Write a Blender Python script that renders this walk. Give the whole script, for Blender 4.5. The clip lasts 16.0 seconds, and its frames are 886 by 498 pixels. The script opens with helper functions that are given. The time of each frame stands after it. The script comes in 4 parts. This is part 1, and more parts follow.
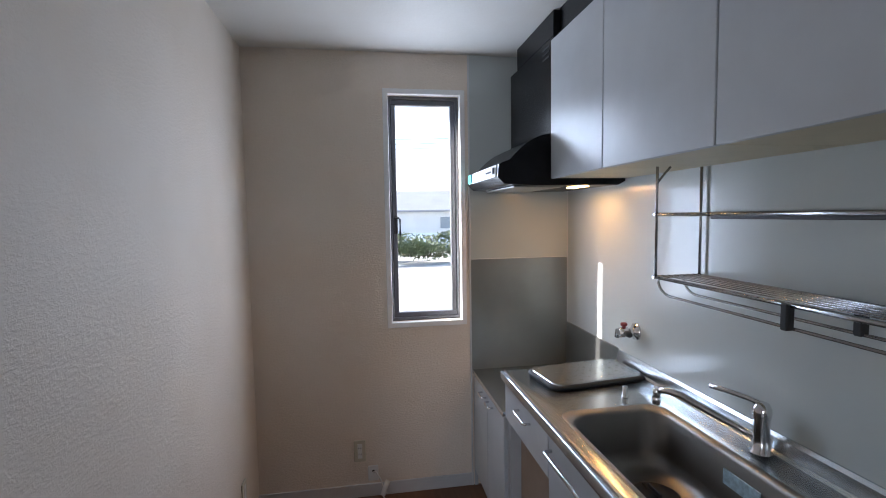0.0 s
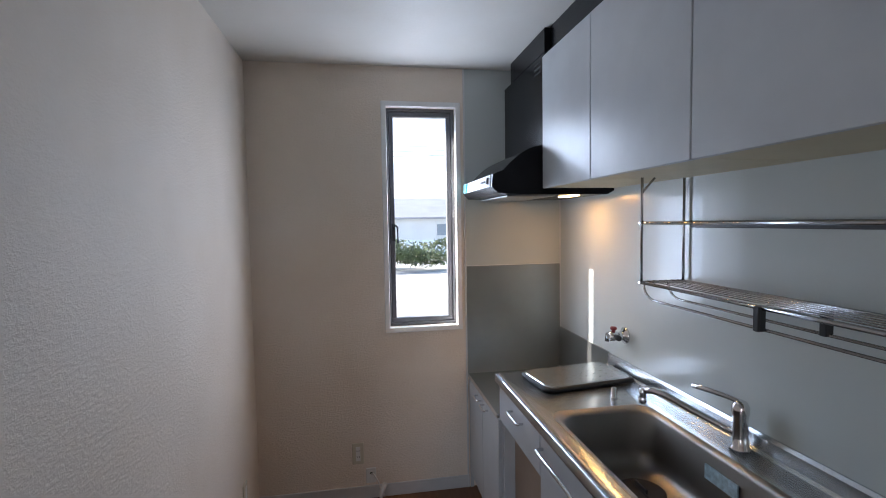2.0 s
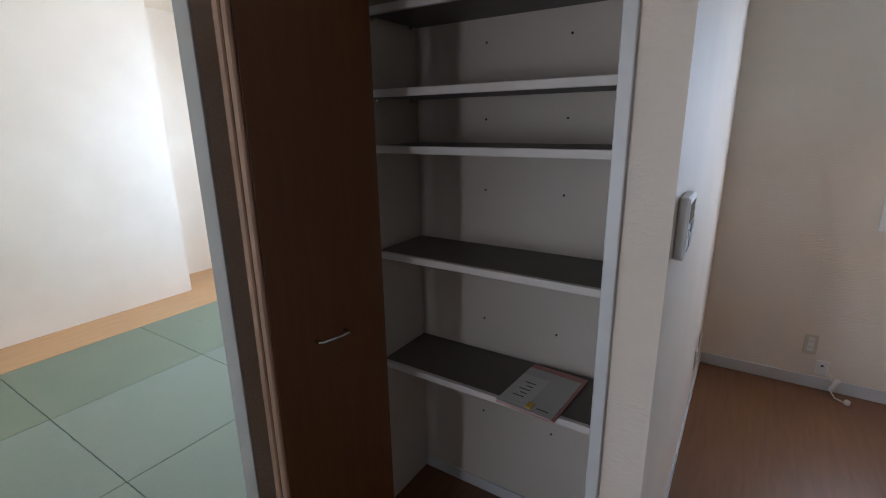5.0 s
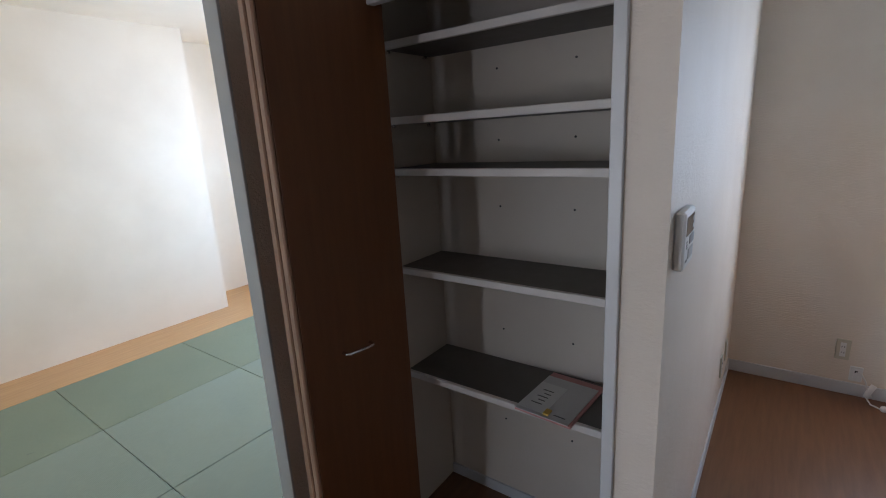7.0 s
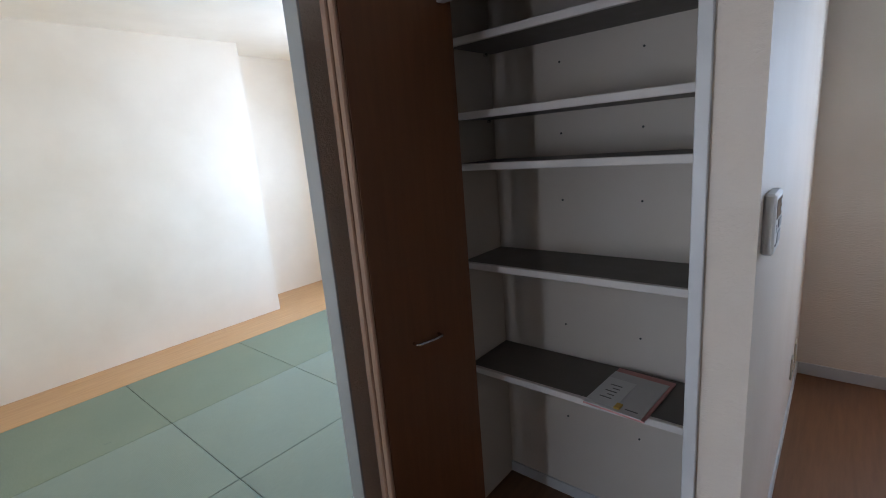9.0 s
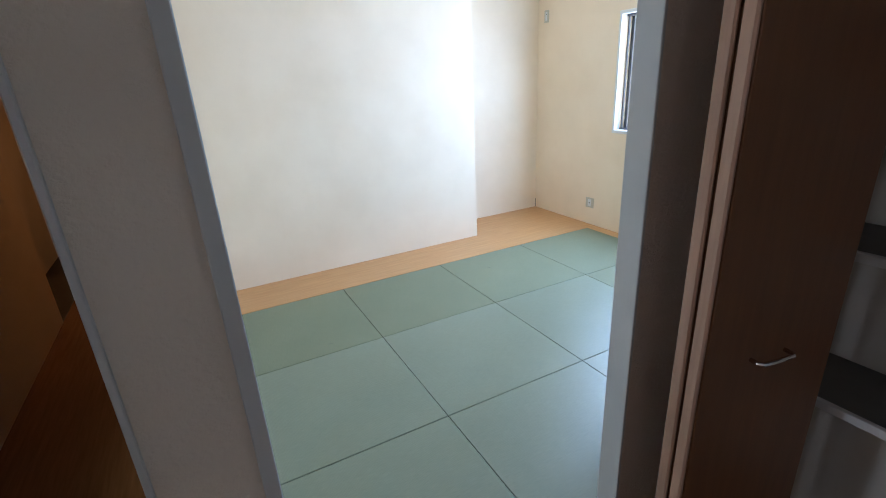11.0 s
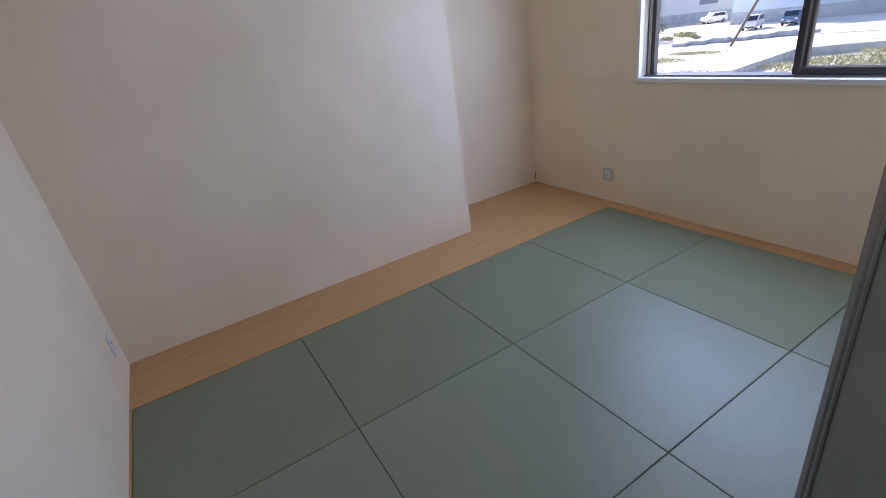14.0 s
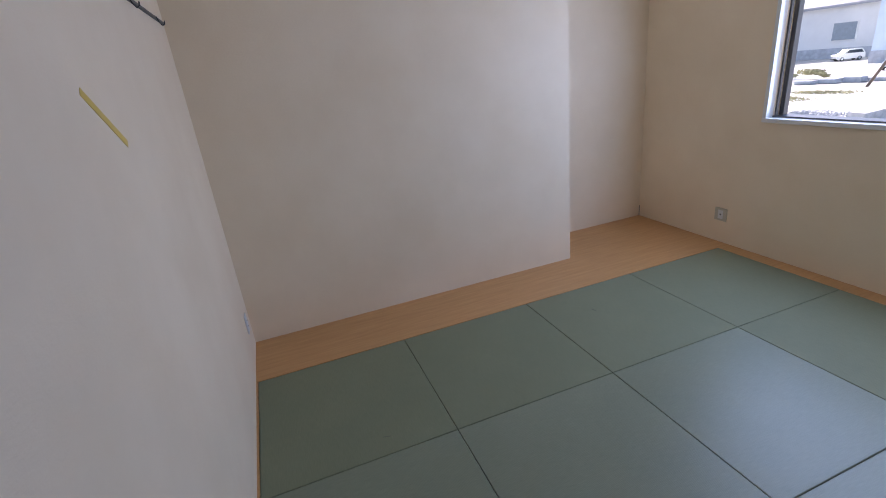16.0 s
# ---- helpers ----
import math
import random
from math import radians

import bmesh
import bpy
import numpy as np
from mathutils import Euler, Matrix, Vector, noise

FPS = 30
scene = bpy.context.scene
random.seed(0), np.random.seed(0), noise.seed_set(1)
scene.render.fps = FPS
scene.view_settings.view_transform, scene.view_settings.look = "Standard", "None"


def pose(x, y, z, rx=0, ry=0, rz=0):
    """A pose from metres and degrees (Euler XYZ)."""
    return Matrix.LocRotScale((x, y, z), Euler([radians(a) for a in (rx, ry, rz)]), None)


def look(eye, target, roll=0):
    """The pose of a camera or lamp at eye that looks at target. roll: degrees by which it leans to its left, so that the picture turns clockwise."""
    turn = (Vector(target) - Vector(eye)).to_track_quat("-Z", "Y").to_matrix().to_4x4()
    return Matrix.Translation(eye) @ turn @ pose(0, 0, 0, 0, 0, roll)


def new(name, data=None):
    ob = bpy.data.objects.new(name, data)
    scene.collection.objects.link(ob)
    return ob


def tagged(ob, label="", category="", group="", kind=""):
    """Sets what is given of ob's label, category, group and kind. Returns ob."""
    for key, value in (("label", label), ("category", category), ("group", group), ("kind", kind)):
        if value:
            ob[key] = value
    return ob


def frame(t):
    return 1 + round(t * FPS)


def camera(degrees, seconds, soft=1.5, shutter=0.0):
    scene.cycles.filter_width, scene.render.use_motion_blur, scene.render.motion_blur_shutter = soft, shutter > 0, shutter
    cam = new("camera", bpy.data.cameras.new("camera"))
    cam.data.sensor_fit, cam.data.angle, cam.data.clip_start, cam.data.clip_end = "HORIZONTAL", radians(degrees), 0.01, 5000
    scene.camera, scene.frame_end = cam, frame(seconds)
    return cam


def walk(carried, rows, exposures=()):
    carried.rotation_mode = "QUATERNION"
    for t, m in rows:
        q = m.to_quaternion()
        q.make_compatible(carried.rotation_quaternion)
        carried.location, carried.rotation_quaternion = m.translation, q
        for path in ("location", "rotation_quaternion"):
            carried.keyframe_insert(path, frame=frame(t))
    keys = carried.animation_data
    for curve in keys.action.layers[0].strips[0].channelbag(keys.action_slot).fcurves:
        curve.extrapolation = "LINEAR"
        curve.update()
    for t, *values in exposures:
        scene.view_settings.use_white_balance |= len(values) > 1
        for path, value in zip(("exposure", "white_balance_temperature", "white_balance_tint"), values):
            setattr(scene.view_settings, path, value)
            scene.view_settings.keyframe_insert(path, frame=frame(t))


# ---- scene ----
cam = camera(86.9, 16.0, soft=1.0)
PATH = [
    (0, (4.457, -0.059, 1.601), (4.779, 1.91, 1.457), -0.9),
    (0.5, (4.447, -0.048, 1.581), (4.796, 1.914, 1.416), -1.4),
    (1, (4.435, -0.051, 1.591), (4.805, 1.909, 1.445), -1.4),
    (1.5, (4.423, -0.049, 1.599), (4.816, 1.906, 1.447), -0.2),
    (2, (4.447, -0.138, 1.606), (4.783, 1.83, 1.492), -0.9),
    (2.5, (4.455, -0.334, 1.605), (4.457, 1.664, 1.529), -2.0),
    (2.7, (4.432, -0.395, 1.655), (4.274, 1.594, 1.516), -0.5),
    (3, (4.32, -0.469, 1.655), (3.945, 1.494, 1.568), -4.0),
    (3.5, (4.144, -0.64, 1.701), (3.458, 1.238, 1.65), -4.7),
    (4, (4.017, -0.716, 1.698), (3.112, 1.065, 1.593), -3.9),
    (4.5, (3.961, -0.706, 1.596), (2.944, 0.976, 1.223), -1.4),
    (4.7, (3.951, -0.694, 1.561), (2.909, 0.937, 1.045), -0.9),
    (6.8, (4.018, -0.747, 1.6), (2.853, 0.8, 1.09), -3.6),
    (7, (4.029, -0.747, 1.601), (2.871, 0.811, 1.122), -3.3),
    (7.5, (4.025, -0.753, 1.606), (2.877, 0.832, 1.194), -3.0),
    (8, (4.013, -0.734, 1.594), (2.848, 0.845, 1.204), -3.3),
    (8.2, (3.997, -0.751, 1.591), (2.826, 0.823, 1.199), -3.7),
    (10.3, (3.811, -0.963, 1.524), (2.249, 0.131, 0.916), -2.4),
    (10.5, (3.705, -0.981, 1.552), (2.109, 0.042, 0.913), -1.6),
    (11, (3.438, -0.842, 1.571), (1.769, 0.014, 0.877), -3.2),
    (11.5, (3.164, -0.742, 1.523), (1.483, 0.037, 0.77), -3.9),
    (12, (2.879, -0.695, 1.537), (1.221, 0.065, 0.716), -5.7),
    (12.5, (2.719, -0.591, 1.537), (1.044, 0.128, 0.713), -8.1),
    (13, (2.622, -0.512, 1.543), (0.929, 0.183, 0.736), -9.2),
    (13.5, (2.49, -0.442, 1.553), (0.814, 0.292, 0.745), -9.2),
    (14, (2.471, -0.322, 1.518), (0.881, 0.546, 0.671), -8.6),
    (14.5, (2.466, -0.344, 1.504), (0.946, 0.603, 0.613), -8.7),
    (15, (2.479, -0.426, 1.522), (0.937, 0.461, 0.608), -8.2),
    (15.5, (2.487, -0.504, 1.53), (0.872, 0.26, 0.631), -6.3),
    (16, (2.522, -0.535, 1.568), (0.755, 0.065, 0.847), -6.4),
]

# seconds, stops, kelvin, tint
EXPOSURES = [(0.0, 1.83, 6300, 19), (2.0, 1.83, 6300, 19), (3.0, 1.98, 6400, 18), (3.5, 2.27, 6500, 21), (4.5, 2.32, 6200, 17), (8.0, 2.35, 6150, 17), (10.5, 2.62, 5750, 14), (11.0, 2.52, 5800, 14),
             (11.5, 2.25, 5500, 12), (12.0, 1.75, 5450, 16), (12.5, 1.45, 5650, 20), (13.0, 1.3, 5850, 23), (14.0, 1.23, 6150, 28), (16.0, 1.17, 6250, 28)]
walk(cam, [(t, look(eye, target, roll)) for t, eye, target, roll in PATH], EXPOSURES)

# ---- world, sun and window light ----
SUN_WAY = Vector((0.69, -0.39, -0.47)).normalized()
world = bpy.data.worlds.new("sky")
scene.world = world
world.use_nodes = True
wn = world.node_tree.nodes
sky = wn.new("ShaderNodeTexSky")
sky.sky_type, sky.sun_disc = "NISHITA", False
sky.sun_elevation = math.asin(-SUN_WAY.z)
sky.sun_rotation = math.atan2(-SUN_WAY.x, -SUN_WAY.y)
world.node_tree.links.new(sky.outputs[0], wn["Background"].inputs[0])
wn["Background"].inputs[1].default_value = 0.15

sun = new("sun", bpy.data.lights.new("sun", "SUN"))
sun.data.energy, sun.data.angle, sun.data.color = 5.0, radians(0.53), (1.0, 0.95, 0.86)
sun.rotation_euler = SUN_WAY.to_track_quat("-Z", "Y").to_euler()


def window_light(name, centre, target, w, h, watts, color):
    ob = new(name, bpy.data.lights.new(name, "AREA"))
    ob.data.shape, ob.data.size, ob.data.size_y = "RECTANGLE", w, h
    ob.data.energy, ob.data.color = watts, color
    ob.matrix_world = look(centre, target)
    return ob


window_light("kitchen_window_light", (4.79, 2.58, 1.62), (4.79, 0, 1.62), 0.30, 1.10, 3.7, (0.64, 0.81, 1.0))
window_light("tatami_window_light", (1.0, 2.775, 1.5), (1.0, 0, 1.5), 1.6, 0.92, 18, (0.45, 0.66, 1.0))
window_light("dining_window_light", (2.2, -4.19, 0.95), (2.3, 0, 1.0), 1.1, 1.6, 5.4, (0.82, 0.90, 1.0)).data.spread = radians(130)

# ---- materials ----


def material(name):
    m = bpy.data.materials.new(name)
    m.use_nodes = True
    return m, m.node_tree.nodes, m.node_tree.links, m.node_tree.nodes["Principled BSDF"]


def noise_node(n, l, coords, scale, detail=3.0, stretch=None, rough=0.55):
    if stretch:
        mp = n.new("ShaderNodeMapping")
        mp.inputs["Scale"].default_value = stretch
        l.new(coords, mp.inputs["Vector"])
        coords = mp.outputs[0]
    t = n.new("ShaderNodeTexNoise")
    t.inputs["Scale"].default_value, t.inputs["Detail"].default_value, t.inputs["Roughness"].default_value = scale, detail, rough
    l.new(coords, t.inputs["Vector"])
    return t


def ramp(n, l, fac, stops):
    r = n.new("ShaderNodeValToRGB")
    while len(r.color_ramp.elements) < len(stops):
        r.color_ramp.elements.new(0.5)
    for e, (p, c) in zip(r.color_ramp.elements, stops):
        e.position, e.color = p, (*c, 1)
    l.new(fac, r.inputs[0])
    return r


def bump(n, l, bsdf, height, strength, distance):
    b = n.new("ShaderNodeBump")
    b.inputs["Strength"].default_value, b.inputs["Distance"].default_value = strength, distance
    l.new(height, b.inputs["Height"])
    l.new(b.outputs[0], bsdf.inputs["Normal"])
    return b


def surface(name, color, rough=0.5, metal=0.0, vary=0.08, scale=6.0, stretch=None, grain=0.0, grain_scale=200.0, depth=0.001, coat=0.0, spec=0.5, rv=0.15):
    """Colour with soft stains, uneven gloss and an optional fine relief."""
    m, n, l, b = material(name)
    tc = n.new("ShaderNodeTexCoord").outputs["Object"]
    t = noise_node(n, l, tc, scale, 5.0, stretch)
    lo = tuple(c * (1 - vary) for c in color)
    hi = tuple(min(1, c * (1 + vary)) for c in color)
    l.new(ramp(n, l, t.outputs[0], [(0.3, lo), (0.7, hi)]).outputs[0], b.inputs["Base Color"])
    mr = n.new("ShaderNodeMapRange")
    mr.inputs["To Min"].default_value, mr.inputs["To Max"].default_value = rough * (1 - rv), min(1, rough * (1 + rv))
    l.new(noise_node(n, l, tc, scale * 3.1, 3.0).outputs[0], mr.inputs[0])
    l.new(mr.outputs[0], b.inputs["Roughness"])
    b.inputs["Metallic"].default_value, b.inputs["Coat Weight"].default_value = metal, coat
    b.inputs["Specular IOR Level"].default_value = spec
    if grain:
        bump(n, l, b, noise_node(n, l, tc, grain_scale, 3.0).outputs[0], grain, depth)
    return m


def wallpaper(name, color, relief=0.6):
    """Vinyl wallpaper with an embossed plaster relief and faint stains."""
    m, n, l, b = material(name)
    tc = n.new("ShaderNodeTexCoord").outputs["Object"]
    stains = noise_node(n, l, tc, 1.7, 6.0)
    lo = (color[0] * 0.93, color[1] * 0.91, color[2] * 0.88)
    l.new(ramp(n, l, stains.outputs[0], [(0.32, lo), (0.62, color)]).outputs[0], b.inputs["Base Color"])
    b.inputs["Roughness"].default_value = 0.55
    b.inputs["Specular IOR Level"].default_value = 0.35
    fine, strokes = noise_node(n, l, tc, 230, 3.0), noise_node(n, l, tc, 80, 4.0, (0.8, 0.8, 1.3), 0.6)
    coarse = ramp(n, l, strokes.outputs[0], [(0.44, (0, 0, 0)), (0.6, (1, 1, 1))])
    mx = n.new("ShaderNodeMath")
    mx.operation = "ADD"
    l.new(fine.outputs[0], mx.inputs[0]), l.new(coarse.outputs[0], mx.inputs[1])
    bump(n, l, b, mx.outputs[0], relief, 0.005)
    return m


def wood(name, dark, light, along="z", rough=0.4, coat=0.0):
    """Grained wood, its streaks running along one axis."""
    m, n, l, b = material(name)
    tc = n.new("ShaderNodeTexCoord").outputs["Object"]
    st = {"x": (1, 14, 14), "y": (14, 1, 14), "z": (14, 14, 1)}[along]
    g = noise_node(n, l, tc, 3.0, 8.0, st, 0.65)
    l.new(ramp(n, l, g.outputs[0], [(0.3, dark), (0.7, light)]).outputs[0], b.inputs["Base Color"])
    b.inputs["Roughness"].default_value, b.inputs["Coat Weight"].default_value = rough, coat
    bump(n, l, b, noise_node(n, l, tc, 9.0, 6.0, st).outputs[0], 0.12, 0.001)
    return m


def tatami_weave(name, across, rough, gloss, relief, dark, light):
    """Woven rush: fine ribs across one axis, faded in soft patches."""
    m, n, l, b = material(name)
    tc = n.new("ShaderNodeTexCoord").outputs["Object"]
    t = noise_node(n, l, tc, 2.2, 5.0)
    strands = noise_node(n, l, tc, 20, 3.0, (1, 14, 1) if across == "x" else (14, 1, 1))
    mixf = n.new("ShaderNodeMath")
    mixf.operation, mixf.inputs[1].default_value = "MULTIPLY_ADD", 0.6
    l.new(strands.outputs[0], mixf.inputs[0])
    half = n.new("ShaderNodeMath")
    half.operation, half.inputs[1].default_value = "MULTIPLY", 0.4
    l.new(t.outputs[0], half.inputs[0]), l.new(half.outputs[0], mixf.inputs[2])
    l.new(ramp(n, l, mixf.outputs[0], [(0.3, dark), (0.7, light)]).outputs[0], b.inputs["Base Color"])
    b.inputs["Roughness"].default_value = rough
    b.inputs["Specular IOR Level"].default_value = gloss
    w = n.new("ShaderNodeTexWave")
    w.wave_type, w.bands_direction = "BANDS", "X" if across == "x" else "Y"
    w.inputs["Scale"].default_value, w.inputs["Distortion"].default_value, w.inputs["Detail Scale"].default_value = 55, 0.6, 6.0
    l.new(tc, w.inputs["Vector"])
    bump(n, l, b, w.outputs[0], relief, 0.001)
    return m


def glass(name, tint=(1, 1, 1)):
    m, n, l, b = material(name)
    b.inputs["Base Color"].default_value = (*tint, 1)
    b.inputs["Roughness"].default_value, b.inputs["Transmission Weight"].default_value, b.inputs["IOR"].default_value = 0.0, 1.0, 1.45
    return m


def glow(name, color, strength):
    m, n, l, b = material(name)
    b.inputs["Emission Color"].default_value, b.inputs["Emission Strength"].default_value = (*color, 1), strength
    return m


WALL = wallpaper("white_wallpaper", (0.79, 0.703, 0.612), 0.26)
WALL_T = wallpaper("cream_wallpaper", (0.91, 0.765, 0.575), 0.08)
# Darker copy of the wallpaper: the closet's shade is put into the colour.
CLOSET_WALL_SHADED = wallpaper("shaded_closet_paper", (0.60, 0.545, 0.48), 0.05)
CEILING = wallpaper("ceiling_paper", (0.70, 0.675, 0.63), 0.1)
HALL_FLOOR = wood("hall_floor_board", (0.17, 0.075, 0.03), (0.25, 0.115, 0.05), "x", 0.24, 0.3)
FLOOR = wood("brown_floor_board", (0.13, 0.056, 0.023), (0.185, 0.083, 0.036), "y", 0.38, 0.15)
WINDOW_TRIM = surface("white_window_casing", (0.80, 0.80, 0.79), 0.4, vary=0.03)
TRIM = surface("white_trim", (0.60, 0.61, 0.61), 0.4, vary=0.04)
BASE = surface("grey_baseboard", (0.55, 0.55, 0.56), 0.45, vary=0.06)
DOOR_WOOD = wood("brown_door_veneer", (0.135, 0.047, 0.013), (0.17, 0.062, 0.018), "z", 0.5)
EDGE_WOOD = wood("light_door_edge", (0.34, 0.19, 0.12), (0.46, 0.28, 0.19), "z", 0.5)
PINE = wood("pale_border_board", (0.52, 0.27, 0.10), (0.63, 0.35, 0.145), "y", 0.45, 0.1)
SHELF = surface("grey_shelf_board", (0.13, 0.115, 0.10), 0.5, vary=0.1)
SHELF_EDGE = surface("pale_shelf_edge", (0.66, 0.62, 0.58), 0.5)
PANEL = surface("kitchen_panel", (0.465, 0.51, 0.50), 0.28, vary=0.015, scale=2, grain=0.12, grain_scale=90, coat=0.2, rv=0.02)
CABINET = surface("cabinet_laminate", (0.485, 0.51, 0.53), 0.33, vary=0.05, grain=0.08, grain_scale=120)
STEEL = surface("stainless_steel", (0.51, 0.545, 0.56), 0.26, 1.0, vary=0.03, scale=3, rv=0.06)
STEEL_SHEET = surface("steel_wall_sheet", (0.30, 0.31, 0.29), 0.36, 0.85, vary=0.06, scale=5)
# Steel darkened for the basin: the shade of the deep bowl is in the colour.
SINK_STEEL_SHADED = surface("shaded_sink_steel", (0.27, 0.255, 0.235), 0.42, 1.0, vary=0.05, scale=6, rv=0.06)
# Chrome made darker: the dim surroundings it mirrors are put into the colour.
RACK = surface("darkened_rack_chrome", (0.36, 0.36, 0.36), 0.2, 1.0, vary=0.05)
CHROME = surface("chrome", (0.72, 0.72, 0.73), 0.1, 1.0, vary=0.03)
BLACK = surface("black_enamel", (0.008, 0.008, 0.009), 0.24, vary=0.2, scale=12, spec=0.16)
RUBBER = surface("black_rubber", (0.02, 0.02, 0.02), 0.6)
PLASTIC = surface("ivory_plastic", (0.58, 0.54, 0.43), 0.4, vary=0.03)
VENT_PLASTIC = surface("aged_vent_plastic", (0.60, 0.55, 0.49), 0.45, vary=0.04)
WHITE_PLASTIC = surface("white_plastic", (0.74, 0.74, 0.72), 0.4, vary=0.03)
DARK = surface("dark_slot", (0.03, 0.03, 0.03), 0.5)
ALU = surface("bronze_aluminium", (0.16, 0.17, 0.19), 0.38, 0.6, vary=0.06)
ALU_DARK = surface("dark_aluminium", (0.06, 0.06, 0.065), 0.4, 0.5, vary=0.08)
GREY_METAL = surface("grey_door_rail", (0.28, 0.265, 0.265), 0.35, 0.6, vary=0.06)
PANEL_DOOR = surface("grey_door_panel", (0.235, 0.245, 0.22), 0.5, vary=0.04)
RED = surface("red_plastic", (0.20, 0.018, 0.02), 0.4)
TEAL = surface("teal_sticker", (0.05, 0.45, 0.50), 0.4)
PAPER = surface("white_paper", (0.62, 0.61, 0.60), 0.5, vary=0.04)
PINK = surface("pink_paper", (0.55, 0.26, 0.24), 0.5)
INK = surface("grey_print", (0.12, 0.12, 0.13), 0.6)
BLUE_LABEL = surface("pale_blue_label", (0.42, 0.55, 0.60), 0.4, scale=60, vary=0.3)
YELLOW = surface("yellow_tape", (0.72, 0.50, 0.10), 0.45)
CORD = surface("white_cord", (0.68, 0.66, 0.63), 0.45)
GLUE = surface("dried_glue", (0.62, 0.60, 0.47), 0.4)
GLASS = glass("window_glass", (0.97, 0.99, 0.99))
# Weave and gloss differ; the second's bluer colour also paints in window sheen.
TATAMI_DULL, TATAMI_SHEEN = tatami_weave("tatami_weave_dull", "x", 0.6, 0.25, 0.15, (0.195, 0.217, 0.138), (0.245, 0.268, 0.174)), tatami_weave("tatami_weave_sheen", "y", 0.40, 0.55, 0.15, (0.19, 0.222, 0.155), (0.24, 0.275, 0.195))
WARM = glow("hood_bulb", (1.0, 0.62, 0.22), 4)

# ---- mesh helpers ----


def box(bm, x0, y0, z0, x1, y1, z1, bevel=0.0, segments=1):
    r = bmesh.ops.create_cube(bm, size=1)
    vs = r["verts"]
    for v in vs:
        v.co = Vector(((x0 + x1) / 2 + v.co.x * (x1 - x0), (y0 + y1) / 2 + v.co.y * (y1 - y0), (z0 + z1) / 2 + v.co.z * (z1 - z0)))
    if bevel:
        es = list({e for v in vs for e in v.link_edges})
        bmesh.ops.bevel(bm, geom=es, offset=bevel, segments=segments, affect="EDGES", profile=0.5)
    return bm


def boxes(*rows, bevel=0.0):
    bm = bmesh.new()
    for r in rows:
        box(bm, *r, bevel=bevel)
    return bm


def tube(bm, points, radius, sides=8, closed=False):
    """A round bar along a line of points."""
    pts = [Vector(p) for p in points]
    rings = []
    for i, p in enumerate(pts):
        a, c = pts[max(i - 1, 0)], pts[min(i + 1, len(pts) - 1)]
        d = (c - a).normalized()
        u = d.cross(Vector((0, 0, 1)))
        u = u.normalized() if u.length > 0.05 else Vector((1, 0, 0))
        w = d.cross(u).normalized()
        rings.append([bm.verts.new(p + radius * (math.cos(k * math.tau / sides) * u + math.sin(k * math.tau / sides) * w)) for k in range(sides)])
    for r, s in zip(rings, rings[1:]):
        for k in range(sides):
            bm.faces.new((r[k], r[(k + 1) % sides], s[(k + 1) % sides], s[k])).smooth = True
    bm.faces.new(rings[0][::-1]), bm.faces.new(rings[-1])
    return bm


def turned(bm, centre, profile, sides=24, axis="z"):
    """A turned body from (radius, height) pairs about an axis."""
    c = Vector(centre)
    rings = []
    for r, h in profile:
        ring = []
        for k in range(sides):
            a, b = r * math.cos(k * math.tau / sides), r * math.sin(k * math.tau / sides)
            o = {"z": (a, b, h), "x": (h, a, b), "y": (b, h, a)}[axis]
            ring.append(bm.verts.new(c + Vector(o)))
        rings.append(ring)
    for r, s in zip(rings, rings[1:]):
        for k in range(sides):
            bm.faces.new((r[k], r[(k + 1) % sides], s[(k + 1) % sides], s[k])).smooth = True
    bm.faces.new(rings[0][::-1]), bm.faces.new(rings[-1])
    return bm


def extruded(profile, axis, a, b):
    """A closed outline of pairs, drawn out along an axis from a to b."""
    bm = bmesh.new()
    at = {"x": lambda p, h: (h, p[0], p[1]), "y": lambda p, h: (p[0], h, p[1]), "z": lambda p, h: (p[0], p[1], h)}[axis]
    lo, hi = [bm.verts.new(at(p, a)) for p in profile], [bm.verts.new(at(p, b)) for p in profile]
    bm.faces.new(lo[::-1]), bm.faces.new(hi)
    for k in range(len(profile)):
        j = (k + 1) % len(profile)
        bm.faces.new((lo[k], lo[j], hi[j], hi[k]))
    bmesh.ops.recalc_face_normals(bm, faces=bm.faces)
    return bm


def linked(name, bm, mat):
    bmesh.ops.recalc_face_normals(bm, faces=bm.faces)
    me = bpy.data.meshes.new(name)
    bm.to_mesh(me)
    bm.free()
    me.materials.append(mat)
    return new(name, me)


def structure(name, bm, mat, label="", category=""):
    return tagged(linked(name, bm, mat), label, category, kind="structure")


def thing(name, base, label, category, group=""):
    ob = new(name)
    ob.location = base
    ob.empty_display_size = 0.05
    return tagged(ob, label, category, group)


def solid(name, bm, mat, label, category, group=""):
    """A thing of one single mesh."""
    return tagged(linked(name, bm, mat), label, category, group)


def part(name, bm, mat, parent, label=""):
    ob = linked(name, bm, mat)
    ob.parent = parent
    if parent.type == "EMPTY":
        ob.matrix_parent_inverse = Matrix.Translation(-parent.location)
    return tagged(ob, label)


